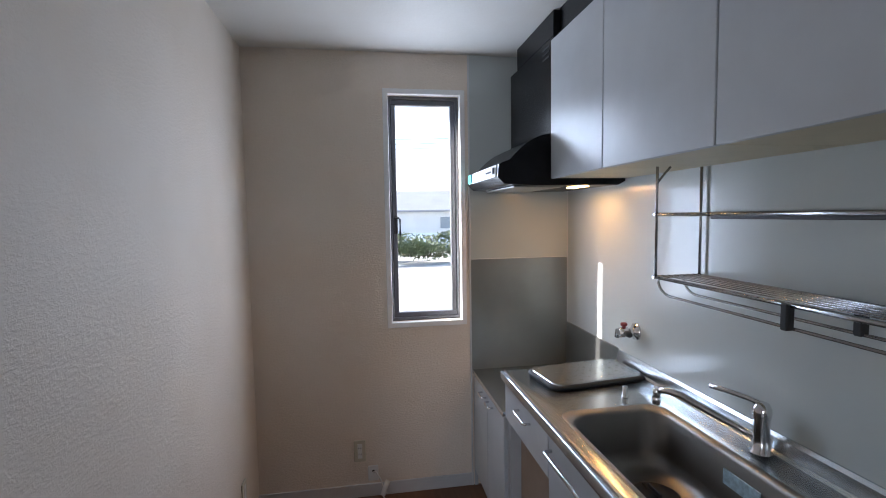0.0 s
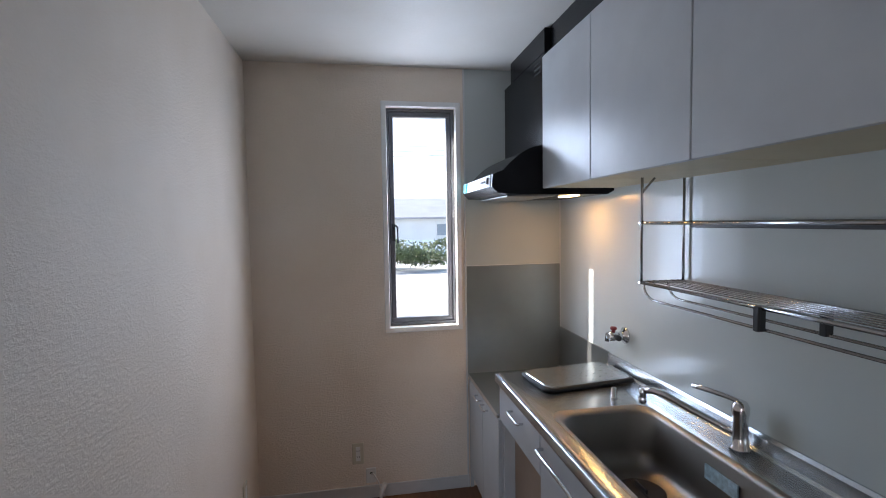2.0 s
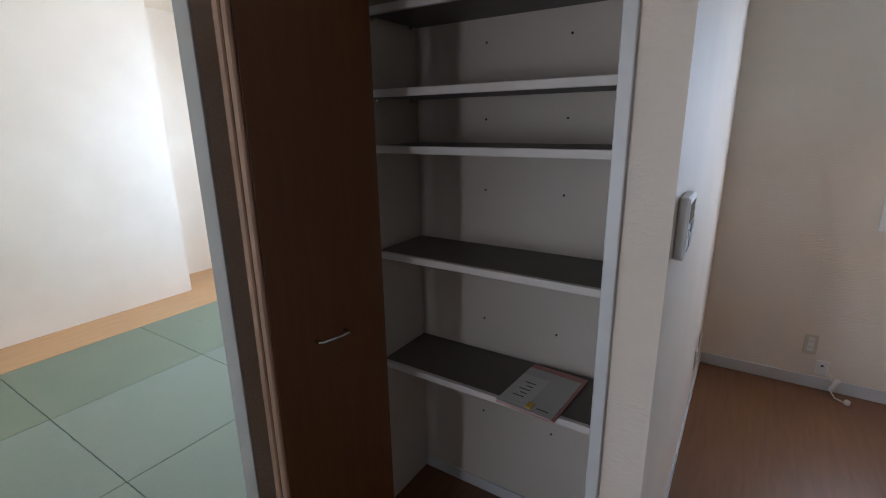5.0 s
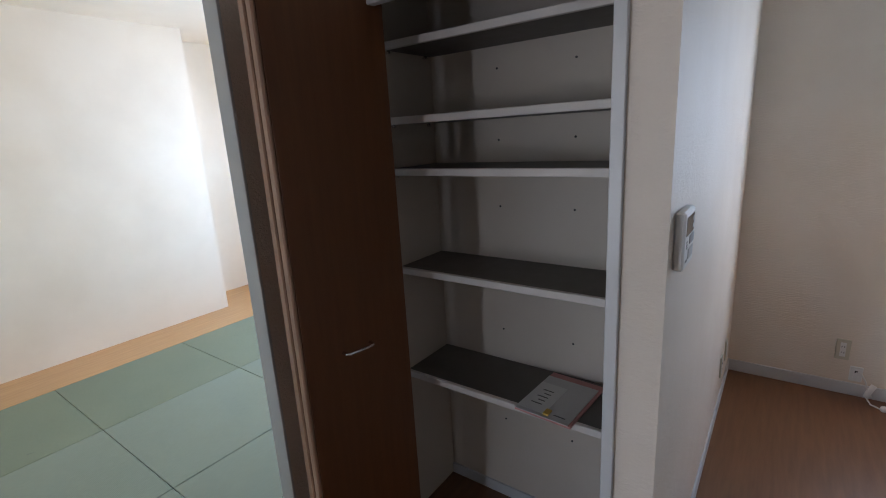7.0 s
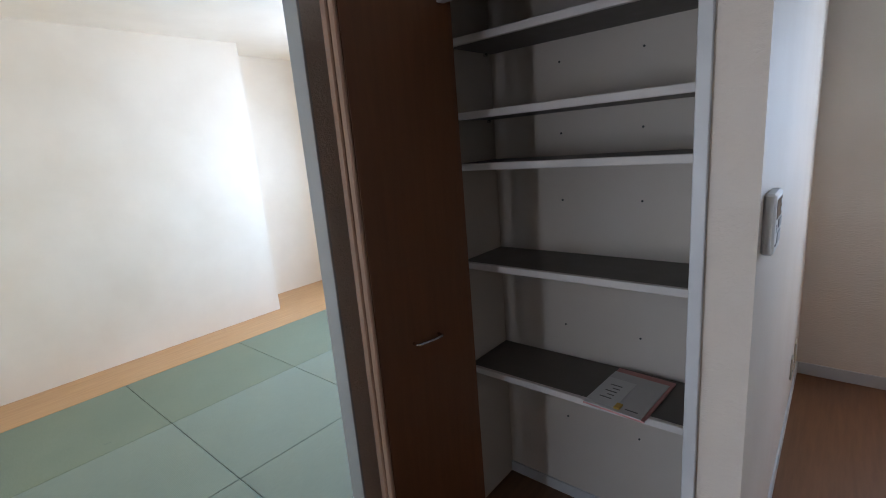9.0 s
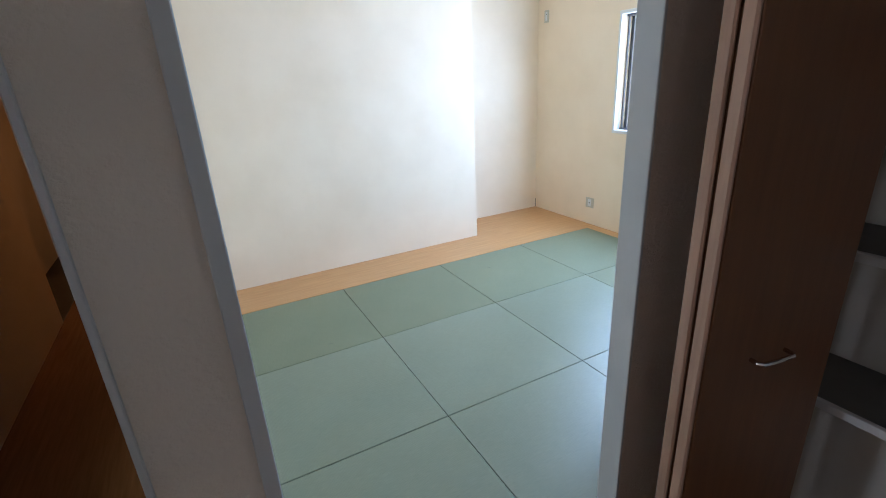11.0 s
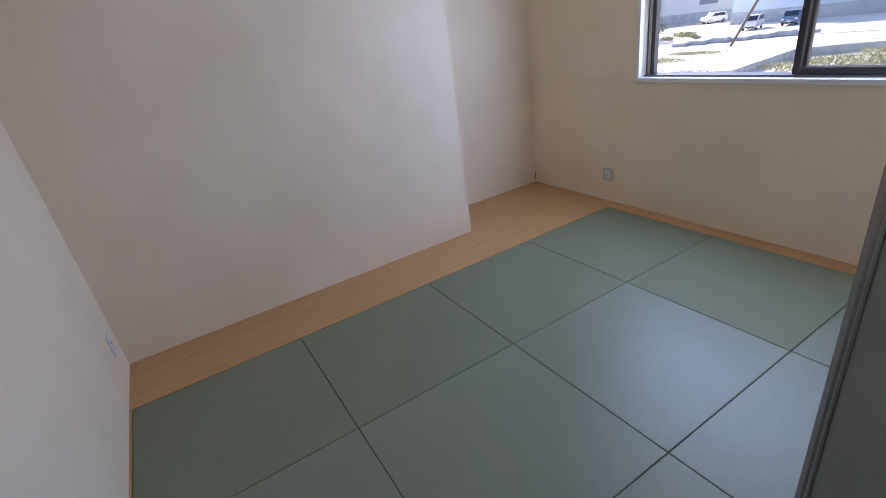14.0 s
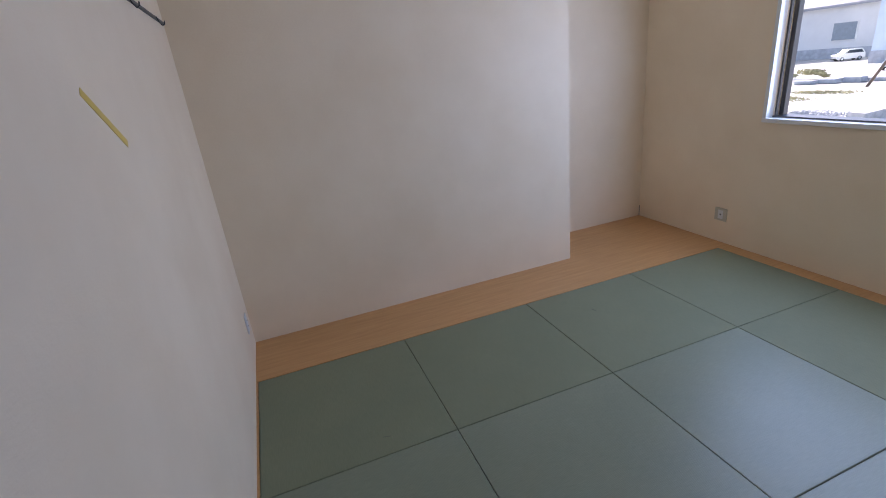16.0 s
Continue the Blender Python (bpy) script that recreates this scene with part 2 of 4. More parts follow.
def wall_with_hole(axis, at, thick, u0, u1, z0, z1, holes):
    """Wall boxes round rectangular holes. axis: the direction the wall faces; holes: (u0, u1, z0, z1) in order."""
    bm = bmesh.new()

    def add(ua, ub, za, zb):
        if ub - ua > 1e-4 and zb - za > 1e-4:
            box(bm, *((ua, at, za, ub, at + thick, zb) if axis == "y" else (at, ua, za, at + thick, ub, zb)))
    u = u0
    for a, b, c, d in holes:
        add(u, a, z0, z1), add(a, b, z0, c), add(a, b, d, z1)
        u = b
    add(u, u1, z0, z1)
    bmesh.ops.remove_doubles(bm, verts=bm.verts, dist=1e-5)
    return bm

# ---- large structure ----
H, HT = 2.487, 2.64
KN, KE, BX, BY, WX = 2.56, 5.64, 3.835, 0.34, 2.75
TS, TN, TB, TR = -0.895, 2.75, -0.486, -1.0
SOUTH, WEST = -4.15, 0.0

structure("floor", boxes((WX, -2.05, -0.12, KE, KN, 0.0), (WEST, SOUTH, -0.12, KE, -2.05, 0.0)), FLOOR, "reddish-brown wood-grain sheet floor of the kitchen", "floor")
structure("floor_hall", boxes((-1.9, -1.95, -0.12, WX, -1.0, 0.0)), HALL_FLOOR, "glossy reddish-brown board floor of the dark hall", "floor")
structure("ceiling", boxes((2.66, -2.05, H, KE, KN, H + 0.1), (WEST, SOUTH, H, KE, -2.05, H + 0.1)), CEILING, "plain off-white papered kitchen ceiling", "ceiling")
structure("ceiling_hall", boxes((-3.3, -2.5, 2.35, 2.70, -1.0, 2.45)), CEILING, "plain off-white hall ceiling", "ceiling")
structure("ceiling_tatami", boxes((TR, TS, HT, 2.69, TN, HT + 0.1)), WALL_T, "plain off-white ceiling of the tatami room", "ceiling")

KW = (4.588, 4.992, 0.997, 2.268)
structure("wall_north", wall_with_hole("y", KN, 0.17, 2.69, KE + 0.15, -0.1, HT, [KW]), WALL, "off-white embossed wallpaper end wall of the kitchen", "wall")
structure("wall_east", boxes((KE, SOUTH - 0.15, -0.1, KE + 0.15, KN, HT)), WALL, "off-white papered wall behind the kitchen units", "wall")
structure("wall_living_west", boxes((WEST - 0.15, SOUTH, -0.1, WEST, -2.05, HT)), WALL, "off-white papered wall", "wall")
structure("wall_south", wall_with_hole("y", SOUTH - 0.15, 0.15, WEST - 0.15, KE, -0.1, HT, [(1.6, 2.8, 0.1, 2.15)]), WALL, "off-white papered wall", "wall")
CX0, CX1, CZ1 = 2.866, 3.706, 1.97
structure("wall_closet_front", wall_with_hole("y", BY, 0.05, WX, BX, 0.0, H, [(CX0 - 0.03, CX1 + 0.03, 0.0, CZ1 + 0.036)]), WALL, "off-white papered wall round the storage closet", "wall")
structure("wall_closet_side", boxes((BX - 0.06, BY + 0.05, 0.0, BX, KN, H)), WALL, "off-white embossed wallpaper wall along the kitchen aisle", "wall")
OP = (-0.828, 0.018, 0.0, 2.187)
HALL = (-1.80, -1.008, 0.0, 2.0)
structure("wall_west", wall_with_hole("x", 2.69, WX - 2.69, -2.05, KN, -0.1, HT, [(HALL[0] - 0.03, HALL[1] + 0.01, 0.0, 2.03), (OP[0] - 0.026, OP[1] + 0.01, 0.0, OP[3] + 0.037)]), WALL, "off-white papered wall with the opening to the tatami room", "wall")
structure("wall_tatami_south", boxes((TR - 0.1, TS - 0.105, -0.1, 2.69, TS, HT)), WALL_T, "white papered wall of the tatami room", "wall")
structure("wall_tatami_west", boxes((TR - 0.1, TS, -0.1, TR, TN, HT)), WALL_T, "cream papered recessed wall of the tatami room", "wall")
structure("wall_tatami_block", boxes((TR, TS, -0.1, TB, 1.578, HT)), WALL_T, "white papered projecting wall of the tatami room", "wall")
TW = (0.165, 1.84, 1.0, 2.0)
structure("wall_tatami_north", wall_with_hole("y", TN, 0.17, TR - 0.1, 2.69, -0.1, HT, [TW]), WALL_T, "cream papered window wall of the tatami room", "wall")
structure("wall_hall_south", boxes((-0.65, -2.05, -0.1, 2.70, -1.95, HT)), WALL, "papered wall of the dark hall", "wall")
structure("wall_hall_west", boxes((-3.4, -2.6, -0.4, -3.3, -0.9, 2.45)), WALL, "papered end wall of the dark hall", "wall")
structure("wall_entrance_north", boxes((-3.3, -1.0, -0.4, TR - 0.1, -0.9, 2.45)), WALL, "papered wall of the dark entrance", "wall")
structure("wall_entrance_south", boxes((-3.3, -2.6, -0.4, -0.65, -2.5, 2.45), (-0.65, -2.5, -0.1, -0.55, -2.05, 2.45)), WALL, "papered wall of the dark entrance", "wall")
structure("floor_entrance", boxes((-3.3, -2.5, -0.4, -1.9, -1.0, -0.2), (-1.9, -2.5, -0.4, -0.65, -1.95, -0.005)), surface("dark_entrance_tile", (0.035, 0.028, 0.024), 0.5), "dark tiled lower entrance floor", "floor")
structure("roof", boxes((-3.5, SOUTH - 0.2, HT + 0.1, KE + 0.2, TN + 0.19, HT + 0.3)), TRIM, "plain flat roof slab with eaves", "roof")

# Added wall, out of view, that keeps direct sun off the tatami window.
structure("sun_blocking_wall", boxes((-1.5, TN + 0.17, -3.4, -1.1, 4.3, 6.0)), WALL, "added unseen outer wall that blocks sun from the tatami window", "wall")
# closet lining, in wallpaper darkened to stand for the closet's shade
structure("closet_back", boxes((2.77, 0.812, 0.0, BX - 0.06, 0.84, H)), CLOSET_WALL_SHADED, "off-white papered back wall of the closet", "wall")
structure("closet_side_west", boxes((2.77, BY + 0.05, 0.0, 2.862, 0.812, H)), CLOSET_WALL_SHADED, "off-white papered side of the closet", "wall")
structure("closet_side_east", boxes((BX - 0.068, BY + 0.05, 0.0, BX - 0.0605, 0.81, H - 0.002)), CLOSET_WALL_SHADED, "off-white closet side, shade put into its colour", "wall")
structure("closet_floor", boxes((2.862, BY + 0.05, 0.0, BX - 0.07, 0.812, 0.012)), FLOOR, "reddish-brown closet floor", "floor")
structure("closet_baseboard", boxes((2.862, 0.803, 0.012, BX - 0.07, 0.812, 0.062)), BASE, "grey baseboard at the back of the closet", "baseboard")
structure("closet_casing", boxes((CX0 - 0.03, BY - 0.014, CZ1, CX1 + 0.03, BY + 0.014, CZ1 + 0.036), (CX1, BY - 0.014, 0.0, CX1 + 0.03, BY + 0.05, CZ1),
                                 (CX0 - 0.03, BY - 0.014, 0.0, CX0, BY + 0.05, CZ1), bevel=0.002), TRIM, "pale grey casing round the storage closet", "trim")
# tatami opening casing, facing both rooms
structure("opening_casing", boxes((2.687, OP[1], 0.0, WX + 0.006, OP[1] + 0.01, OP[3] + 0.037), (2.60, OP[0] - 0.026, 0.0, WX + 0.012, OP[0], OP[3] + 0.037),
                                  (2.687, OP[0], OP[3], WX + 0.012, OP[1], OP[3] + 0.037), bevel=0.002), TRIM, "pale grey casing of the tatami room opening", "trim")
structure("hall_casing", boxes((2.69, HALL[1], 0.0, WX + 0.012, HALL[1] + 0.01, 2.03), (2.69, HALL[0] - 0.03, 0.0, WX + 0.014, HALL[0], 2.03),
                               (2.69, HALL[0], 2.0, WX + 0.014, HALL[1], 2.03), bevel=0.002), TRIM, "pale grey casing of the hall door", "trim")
structure("baseboard", boxes((BX, KN - 0.009, 0.0, 5.05, KN, 0.075), (BX, BY, 0.0, BX + 0.009, KN - 0.009, 0.075), (CX1 + 0.03, BY - 0.009, 0.0, BX + 0.009, BY, 0.075),
                             (WX, 0.03, 0.0, WX + 0.009, BY - 0.014, 0.075), bevel=0.002), BASE, "grey vinyl baseboard", "baseboard")

# kitchen wall panels
structure("kitchen_panel_east", boxes((KE - 0.006, -0.7, 0.70, KE, KN - 0.006, 1.80)), PANEL, "glossy pale grey kitchen wall panel", "wall panel")
structure("kitchen_panel_north", boxes((5.045, KN - 0.006, 1.349, KE - 0.006, KN, H)), PANEL, "matt pale grey panel beside the range hood", "wall panel")
structure("steel_sheet_north", boxes((5.045, KN - 0.009, 0.70, KE - 0.009, KN, 1.345)), STEEL_SHEET, "dull stainless steel sheet behind the stove place", "wall panel")
structure("steel_sheet_east", boxes((KE - 0.013, 1.97, 0.70, KE - 0.006, KN - 0.009, 0.955)), STEEL_SHEET, "low dull steel sheet beside the stove place", "wall panel")
structure("panel_joint", boxes((5.045, KN - 0.011, 1.345, KE - 0.006, KN, 1.349), (5.037, KN - 0.011, 0.0, 5.045, KN, H), (KE - 0.011, KN - 0.011, 0.955, KE - 0.006, KN - 0.006, 1.73)), TRIM, "thin pale joint strips between the wall panels", "trim")

# tatami room floor
structure("border_board", boxes((TB, TS, -0.1, -0.004, TN, 0.0), (TR, 1.578, -0.1, TB, TN, 0.0), (-0.004, 2.634, -0.1, 2.64, TN, 0.0), (2.64, OP[0], -0.1, WX, OP[1], 0.0), (2.64, OP[1], -0.1, 2.686, TN, 0.0), (2.64, TS, -0.1, 2.686, OP[0], 0.0), bevel=0.001),
          PINE, "pale orange-brown wooden border board of the tatami floor", "floor")
structure("border_strip", boxes((-0.004, TS, -0.1, 2.64, -0.884, 0.0)), PINE, "thin wooden border strip along the wall", "trim")
structure("tatami_base", boxes((-0.004, -0.884, -0.1, 2.636, 2.634, -0.03)), DARK, "dark sub-floor under the tatami mats", "floor")

for i in range(3):
    for j in range(4):
        # Duller mats at the far side, sheen-coloured ones where the window glare falls.
        kind = 0 if i == 0 or (i, j) == (1, 3) else 1
        bm = box(bmesh.new(), 0.0, 0.0, -0.03, 0.8774, 0.8767, 0.001, bevel=0.003)
        mat = linked("tatami_mat", bm, (TATAMI_DULL, TATAMI_SHEEN)[kind])
        mat.location = (0.002 + i * 0.88, -0.882 + j * 0.879, 0)
        tagged(mat, "square borderless pale green woven tatami mat on the floor", "tatami mat", "tatami mats on the floor")


# ---- windows ----
def casement_window(x0, x1, z0, z1, y):
    w = thing("window_1", ((x0 + x1) / 2, y, z0), "tall narrow casement window in a grey aluminium frame", "window")
    tagged(w, kind="structure")
    c = 0.026
    part("casing", boxes((x0 - c, y - 0.012, z1 - 0.003, x1 + c, y + 0.03, z1 + c), (x0 - c, y - 0.012, z0 - c, x1 + c, y + 0.03, z0 + 0.003), (x0 - c, y - 0.012, z0, x0 + 0.003, y + 0.03, z1), (x1 - 0.003, y - 0.012, z0, x1 + c, y + 0.03, z1), bevel=0.002), WINDOW_TRIM, w, "white painted casing")
    a = 0.017
    fr = part("frame", boxes((x0, y + 0.05, z1 - a, x1, y + 0.13, z1), (x0, y + 0.05, z0, x1, y + 0.13, z0 + a), (x0, y + 0.05, z0 + a, x0 + a, y + 0.13, z1 - a), (x1 - a, y + 0.05, z0 + a, x1, y + 0.13, z1 - a), bevel=0.002), ALU, w)
    x2, x3, z2, z3, s = x0 + a + 0.002, x1 - a - 0.002, z0 + a + 0.002, z1 - a - 0.002, 0.027
    sash = part("sash", boxes((x2, y + 0.06, z3 - s, x3, y + 0.10, z3), (x2, y + 0.06, z2, x3, y + 0.10, z2 + s), (x2, y + 0.06, z2 + s, x2 + s, y + 0.10, z3 - s), (x3 - s, y + 0.06, z2 + s, x3, y + 0.10, z3 - s), bevel=0.003), ALU, w)
    pane = part("pane", boxes((x2 + s - 0.004, y + 0.078, z2 + s - 0.004, x3 - s + 0.004, y + 0.084, z3 - s + 0.004)), GLASS, sash, "clear glass")
    pane.visible_shadow = False
    h = bmesh.new()
    box(h, x2 + 0.008, y + 0.045, 1.50, x2 + 0.028, y + 0.06, 1.60, 0.003)
    tube(h, [(x2 + 0.018, y + 0.045, 1.59), (x2 + 0.03, y + 0.03, 1.59), (x2 + 0.04, y + 0.028, 1.58), (x2 + 0.04, y + 0.028, 1.49)], 0.006)
    part("handle", h, ALU_DARK, sash, "dark lever handle")
    return w


casement_window(*KW, KN)


def sliding_window(x0, x1, z0, z1, y):
    w = thing("window_2", ((x0 + x1) / 2, y, z0), "wide sliding window in a dark aluminium frame, one half slid open", "window")
    tagged(w, kind="structure")
    c = 0.026
    part("casing", boxes((x0 - c, y - 0.014, z1 - 0.003, x1 + c, y + 0.05, z1 + c), (x0 - c, y - 0.016, z0 - c, x1 + c, y + 0.05, z0 + 0.003), (x0 - c, y - 0.014, z0, x0 + 0.003, y + 0.05, z1), (x1 - 0.003, y - 0.014, z0, x1 + c, y + 0.05, z1), bevel=0.002), WINDOW_TRIM, w, "white painted casing and sill")
    a = 0.02
    part("frame", boxes((x0, y + 0.05, z1 - a, x1, y + 0.16, z1), (x0, y + 0.05, z0, x1, y + 0.16, z0 + 0.012), (x0, y + 0.07, z0, x0 + 0.012, y + 0.09, z1), (x0, y + 0.115, z0, x0 + 0.03, y + 0.16, z1), (x1 - a, y + 0.05, z0, x1, y + 0.16, z1), bevel=0.002), ALU, w)
    xm, s = 1.115, 0.036
    for k, yy in enumerate((y + 0.06, y + 0.105)):
        za, zb, xa = z0 + 0.014, z1 - a, xm + 0.012 * k
        sash = part("sash", boxes((xa, yy, za, xa + s, yy + 0.035, zb), (x1 - a - s, yy, za, x1 - a, yy + 0.035, zb), (xa + s, yy, za, x1 - a - s, yy + 0.035, za + s), (xa + s, yy, zb - s, x1 - a - s, yy + 0.035, zb), bevel=0.003), ALU_DARK, w)
        p = part("pane", boxes((xa + s - 0.004, yy + 0.014, za + s - 0.004, x1 - a - s + 0.004, yy + 0.019, zb - s + 0.004)), GLASS, sash, "clear glass")
        p.visible_shadow = False


sliding_window(*TW, TN)

# ---- kitchen units ----
FX = 5.075


def bar_handle(parent, x, ya, yb, z, r=0.005, out=0.03):
    bm = bmesh.new()
    tube(bm, [(x, ya, z), (x - out * 0.8, ya, z), (x - out, ya + 0.008, z), (x - out, yb - 0.008, z), (x - out * 0.8, yb, z), (x, yb, z)], r)
    part("handle", bm, CHROME, parent, "chrome bar handle")


def stove_base():
    t = thing("stove_base_cabinet", (5.35, 2.24, 0), "low grey laminate stove cabinet with a steel top", "cabinet")
    y0, y1 = 1.945, 2.55
    part("body", boxes((FX, y0, 0.09, KE - 0.015, y1, 0.68), (FX + 0.05, y0, 0.0, KE - 0.015, y1, 0.09), bevel=0.002), CABINET, t)
    part("top", boxes((FX - 0.03, y0 - 0.005, 0.68, KE - 0.014, y1, 0.702), bevel=0.004), STEEL, t, "brushed steel top")
    for a, b in ((1.95, 2.245), (2.25, 2.545)):
        d = part("door", boxes((FX - 0.02, a, 0.095, FX, b, 0.672), bevel=0.003), CABINET, t)
        m = b - 0.03 if a < 2.2 else a + 0.10
        bar_handle(d, FX - 0.02, m - 0.08, m, 0.64, 0.005, 0.025)
    part("filler_strip", boxes((FX - 0.02, y1, 0.0, FX, 2.558, 0.70)), CABINET, t)


def sink_unit():
    t = thing("sink_cabinet", (5.35, 0.7, 0), "grey laminate sink cabinet with chrome handles and an open bay", "cabinet")
    y0, y1 = -0.60, 1.93
    part("carcass", boxes((FX, 1.912, 0.09, KE - 0.015, y1, 0.852), (FX, 1.40, 0.09, KE - 0.015, 1.418, 0.675), (FX, y0, 0.09, KE - 0.015, y0 + 0.018, 0.852),
                          (FX, y0, 0.09, KE - 0.015, 1.912, 0.108), (KE - 0.03, y0, 0.108, KE - 0.015, 1.912, 0.852), (FX + 0.06, y0, 0.0, KE - 0.015, y1, 0.09),
                          (FX, 1.418, 0.675, KE - 0.03, 1.912, 0.69)), CABINET, t)
    part("bay_lining", boxes((FX + 0.05, 1.418, 0.108, FX + 0.06, 1.912, 0.675)), surface("bay_board", (0.30, 0.23, 0.18), 0.6), t, "bare brown board in the open bay")
    d = part("drawer", boxes((FX - 0.02, 1.422, 0.685, FX, 1.925, 0.846), bevel=0.003), CABINET, t)
    bar_handle(d, FX - 0.02, 1.60, 1.73, 0.80, 0.005, 0.028)
    for a, b, la, lb in ((0.865, 1.416, 1.04, 1.39), (0.405, 0.86, 0.48, 0.79), (-0.09, 0.40, 0.0, 0.31), (-0.595, -0.095, -0.5, -0.19)):
        d = part("door", boxes((FX - 0.02, a, 0.095, FX, b, 0.846), bevel=0.003), CABINET, t)
        bar_handle(d, FX - 0.02, la, lb, 0.80, 0.006, 0.03)


stove_base()
sink_unit()


def rounded(x0, x1, y0, y1, r, z, n=8):
    pts = []
    for cx, cy, a in ((x1 - r, y1 - r, 0), (x0 + r, y1 - r, 90), (x0 + r, y0 + r, 180), (x1 - r, y0 + r, 270)):
        for k in range(n + 1):
            t = radians(a + 90 * k / n)
            pts.append((cx + r * math.cos(t), cy + r * math.sin(t), z))
    return pts


def square_round(x0, x1, y0, y1, inner, z):
    """Points on an outer rectangle, one for each inner point."""
    n = len(inner) // 4
    pts = []
    for q, (cx, cy) in enumerate(((x1, y1), (x0, y1), (x0, y0), (x1, y0))):
        for k in range(n):
            p = inner[q * n + k]
            f = k / (n - 1)
            if q % 2 == 0:
                pts.append((cx, p[1] + (cy - p[1]) * min(1, 2 * f), z) if f <= 0.5 else (cx + (p[0] - cx) * (2 * f - 1), cy, z))
            else:
                pts.append((p[0] + (cx - p[0]) * min(1, 2 * f), cy, z) if f <= 0.5 else (cx, cy + (p[1] - cy) * (2 * f - 1), z))
    return pts


def loft(bm, loops):
    rings = [[bm.verts.new(p) for p in lp] for lp in loops]
    n = len(rings[0])
    for r, s in zip(rings, rings[1:]):
        for k in range(n):
            f = bm.faces.new((r[k], r[(k + 1) % n], s[(k + 1) % n], s[k]))
            f.smooth = True
    return rings


def worktop():
    t = thing("worktop", (5.35, 0.7, 0.855), "brushed stainless steel worktop with a raised back lip", "worktop")
    x0, x1, y0, y1, z = 5.045, 5.612, -0.60, 1.962, 0.89
    hole = rounded(5.118, 5.505, 0.70, 1.482, 0.06, z)
    bm = bmesh.new()
    rings = loft(bm, [square_round(x0, x1, y0, y1, hole, z - 0.036), square_round(x0, x1, y0, y1, hole, z - 0.004), square_round(x0 + 0.006, x1, y0 + 0.004, y1 - 0.006, hole, z), hole])
    part("top", bm, STEEL, t)
    prof = [(x1 - 0.012, z - 0.03), (x1 - 0.006, z + 0.004), (x1 + 0.004, z + 0.012), (x1 + 0.008, z + 0.05), (x1 + 0.016, z + 0.06), (x1 + 0.022, z + 0.06), (x1 + 0.022, z - 0.03)]
    part("back_lip", extruded(prof, "y", y0, y1 - 0.002), STEEL, t)
    part("front_lip", extruded([(x0 + 0.012, z - 0.002), (x0 + 0.03, z - 0.002), (x0 + 0.026, z + 0.006), (x0 + 0.016, z + 0.006)], "y", y0, y1 - 0.01), STEEL, t)
    s = thing("sink", (5.3, 1.1, 0.70), "deep rounded stainless steel kitchen sink set in the worktop", "sink")
    bm = bmesh.new()
    zb = 0.70
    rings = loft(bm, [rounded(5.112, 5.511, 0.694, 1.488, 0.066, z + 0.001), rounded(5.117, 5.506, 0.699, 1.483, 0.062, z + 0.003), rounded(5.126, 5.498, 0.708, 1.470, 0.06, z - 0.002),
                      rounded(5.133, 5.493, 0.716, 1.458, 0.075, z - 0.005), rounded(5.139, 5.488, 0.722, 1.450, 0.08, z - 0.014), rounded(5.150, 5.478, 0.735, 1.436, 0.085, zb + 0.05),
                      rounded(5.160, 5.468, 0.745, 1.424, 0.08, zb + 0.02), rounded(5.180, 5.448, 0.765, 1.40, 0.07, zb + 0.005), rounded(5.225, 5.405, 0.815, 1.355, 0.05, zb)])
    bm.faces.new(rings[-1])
    part("basin", bm, SINK_STEEL_SHADED, s)
    bm = bmesh.new()
    turned(bm, (5.335, 1.235, zb), [(0.078, 0.001), (0.078, 0.006), (0.07, 0.009), (0.02, 0.010), (0.018, 0.010), (0.0005, 0.010)], 28)
    box(bm, 5.328, 1.175, zb + 0.009, 5.342, 1.295, zb + 0.016, 0.002)
    box(bm, 5.331, 1.20, zb + 0.009, 5.339, 1.27, zb + 0.03, 0.002)
    part("drain_cover", bm, RUBBER, s, "round dark rubber drain cover")
    part("label", boxes((5.4765, 0.99, 0.80, 5.4815, 1.12, 0.845)), BLUE_LABEL, s, "pale blue paper label with small print")


worktop()


def faucet():
    b = Vector((5.582, 1.10, 0.89))
    t = thing("faucet", b, "chrome single-lever kitchen faucet standing behind the sink", "faucet")
    bm = bmesh.new()
    turned(bm, b, [(0.03, 0.0), (0.03, 0.006), (0.024, 0.012), (0.022, 0.05), (0.021, 0.10), (0.025, 0.115), (0.025, 0.135), (0.018, 0.15), (0.004, 0.156)], 24)
    part("body", bm, CHROME, t)
    bm = bmesh.new()
    tube(bm, [b + Vector(p) for p in ((0, 0.01, 0.04), (-0.035, 0.058, 0.06), (-0.08, 0.118, 0.085), (-0.125, 0.185, 0.112), (-0.148, 0.216, 0.117), (-0.166, 0.243, 0.112))], 0.0115, 12)
    part("spout", bm, CHROME, t)
    bm = bmesh.new()
    turned(bm, b + Vector((-0.17, 0.25, 0.062)), [(0.012, 0.0), (0.014, 0.004), (0.014, 0.02), (0.011, 0.026), (0.013, 0.03), (0.013, 0.05), (0.008, 0.058)], 16)
    part("aerator", bm, CHROME, t)
    bm = bmesh.new()
    tube(bm, [b + Vector(p) for p in ((0, -0.005, 0.14), (-0.004, 0.006, 0.150), (-0.02, 0.035, 0.156), (-0.045, 0.08, 0.161), (-0.07, 0.125, 0.164))], 0.0085, 10)
    part("lever", bm, CHROME, t)


faucet()

bm = bmesh.new()
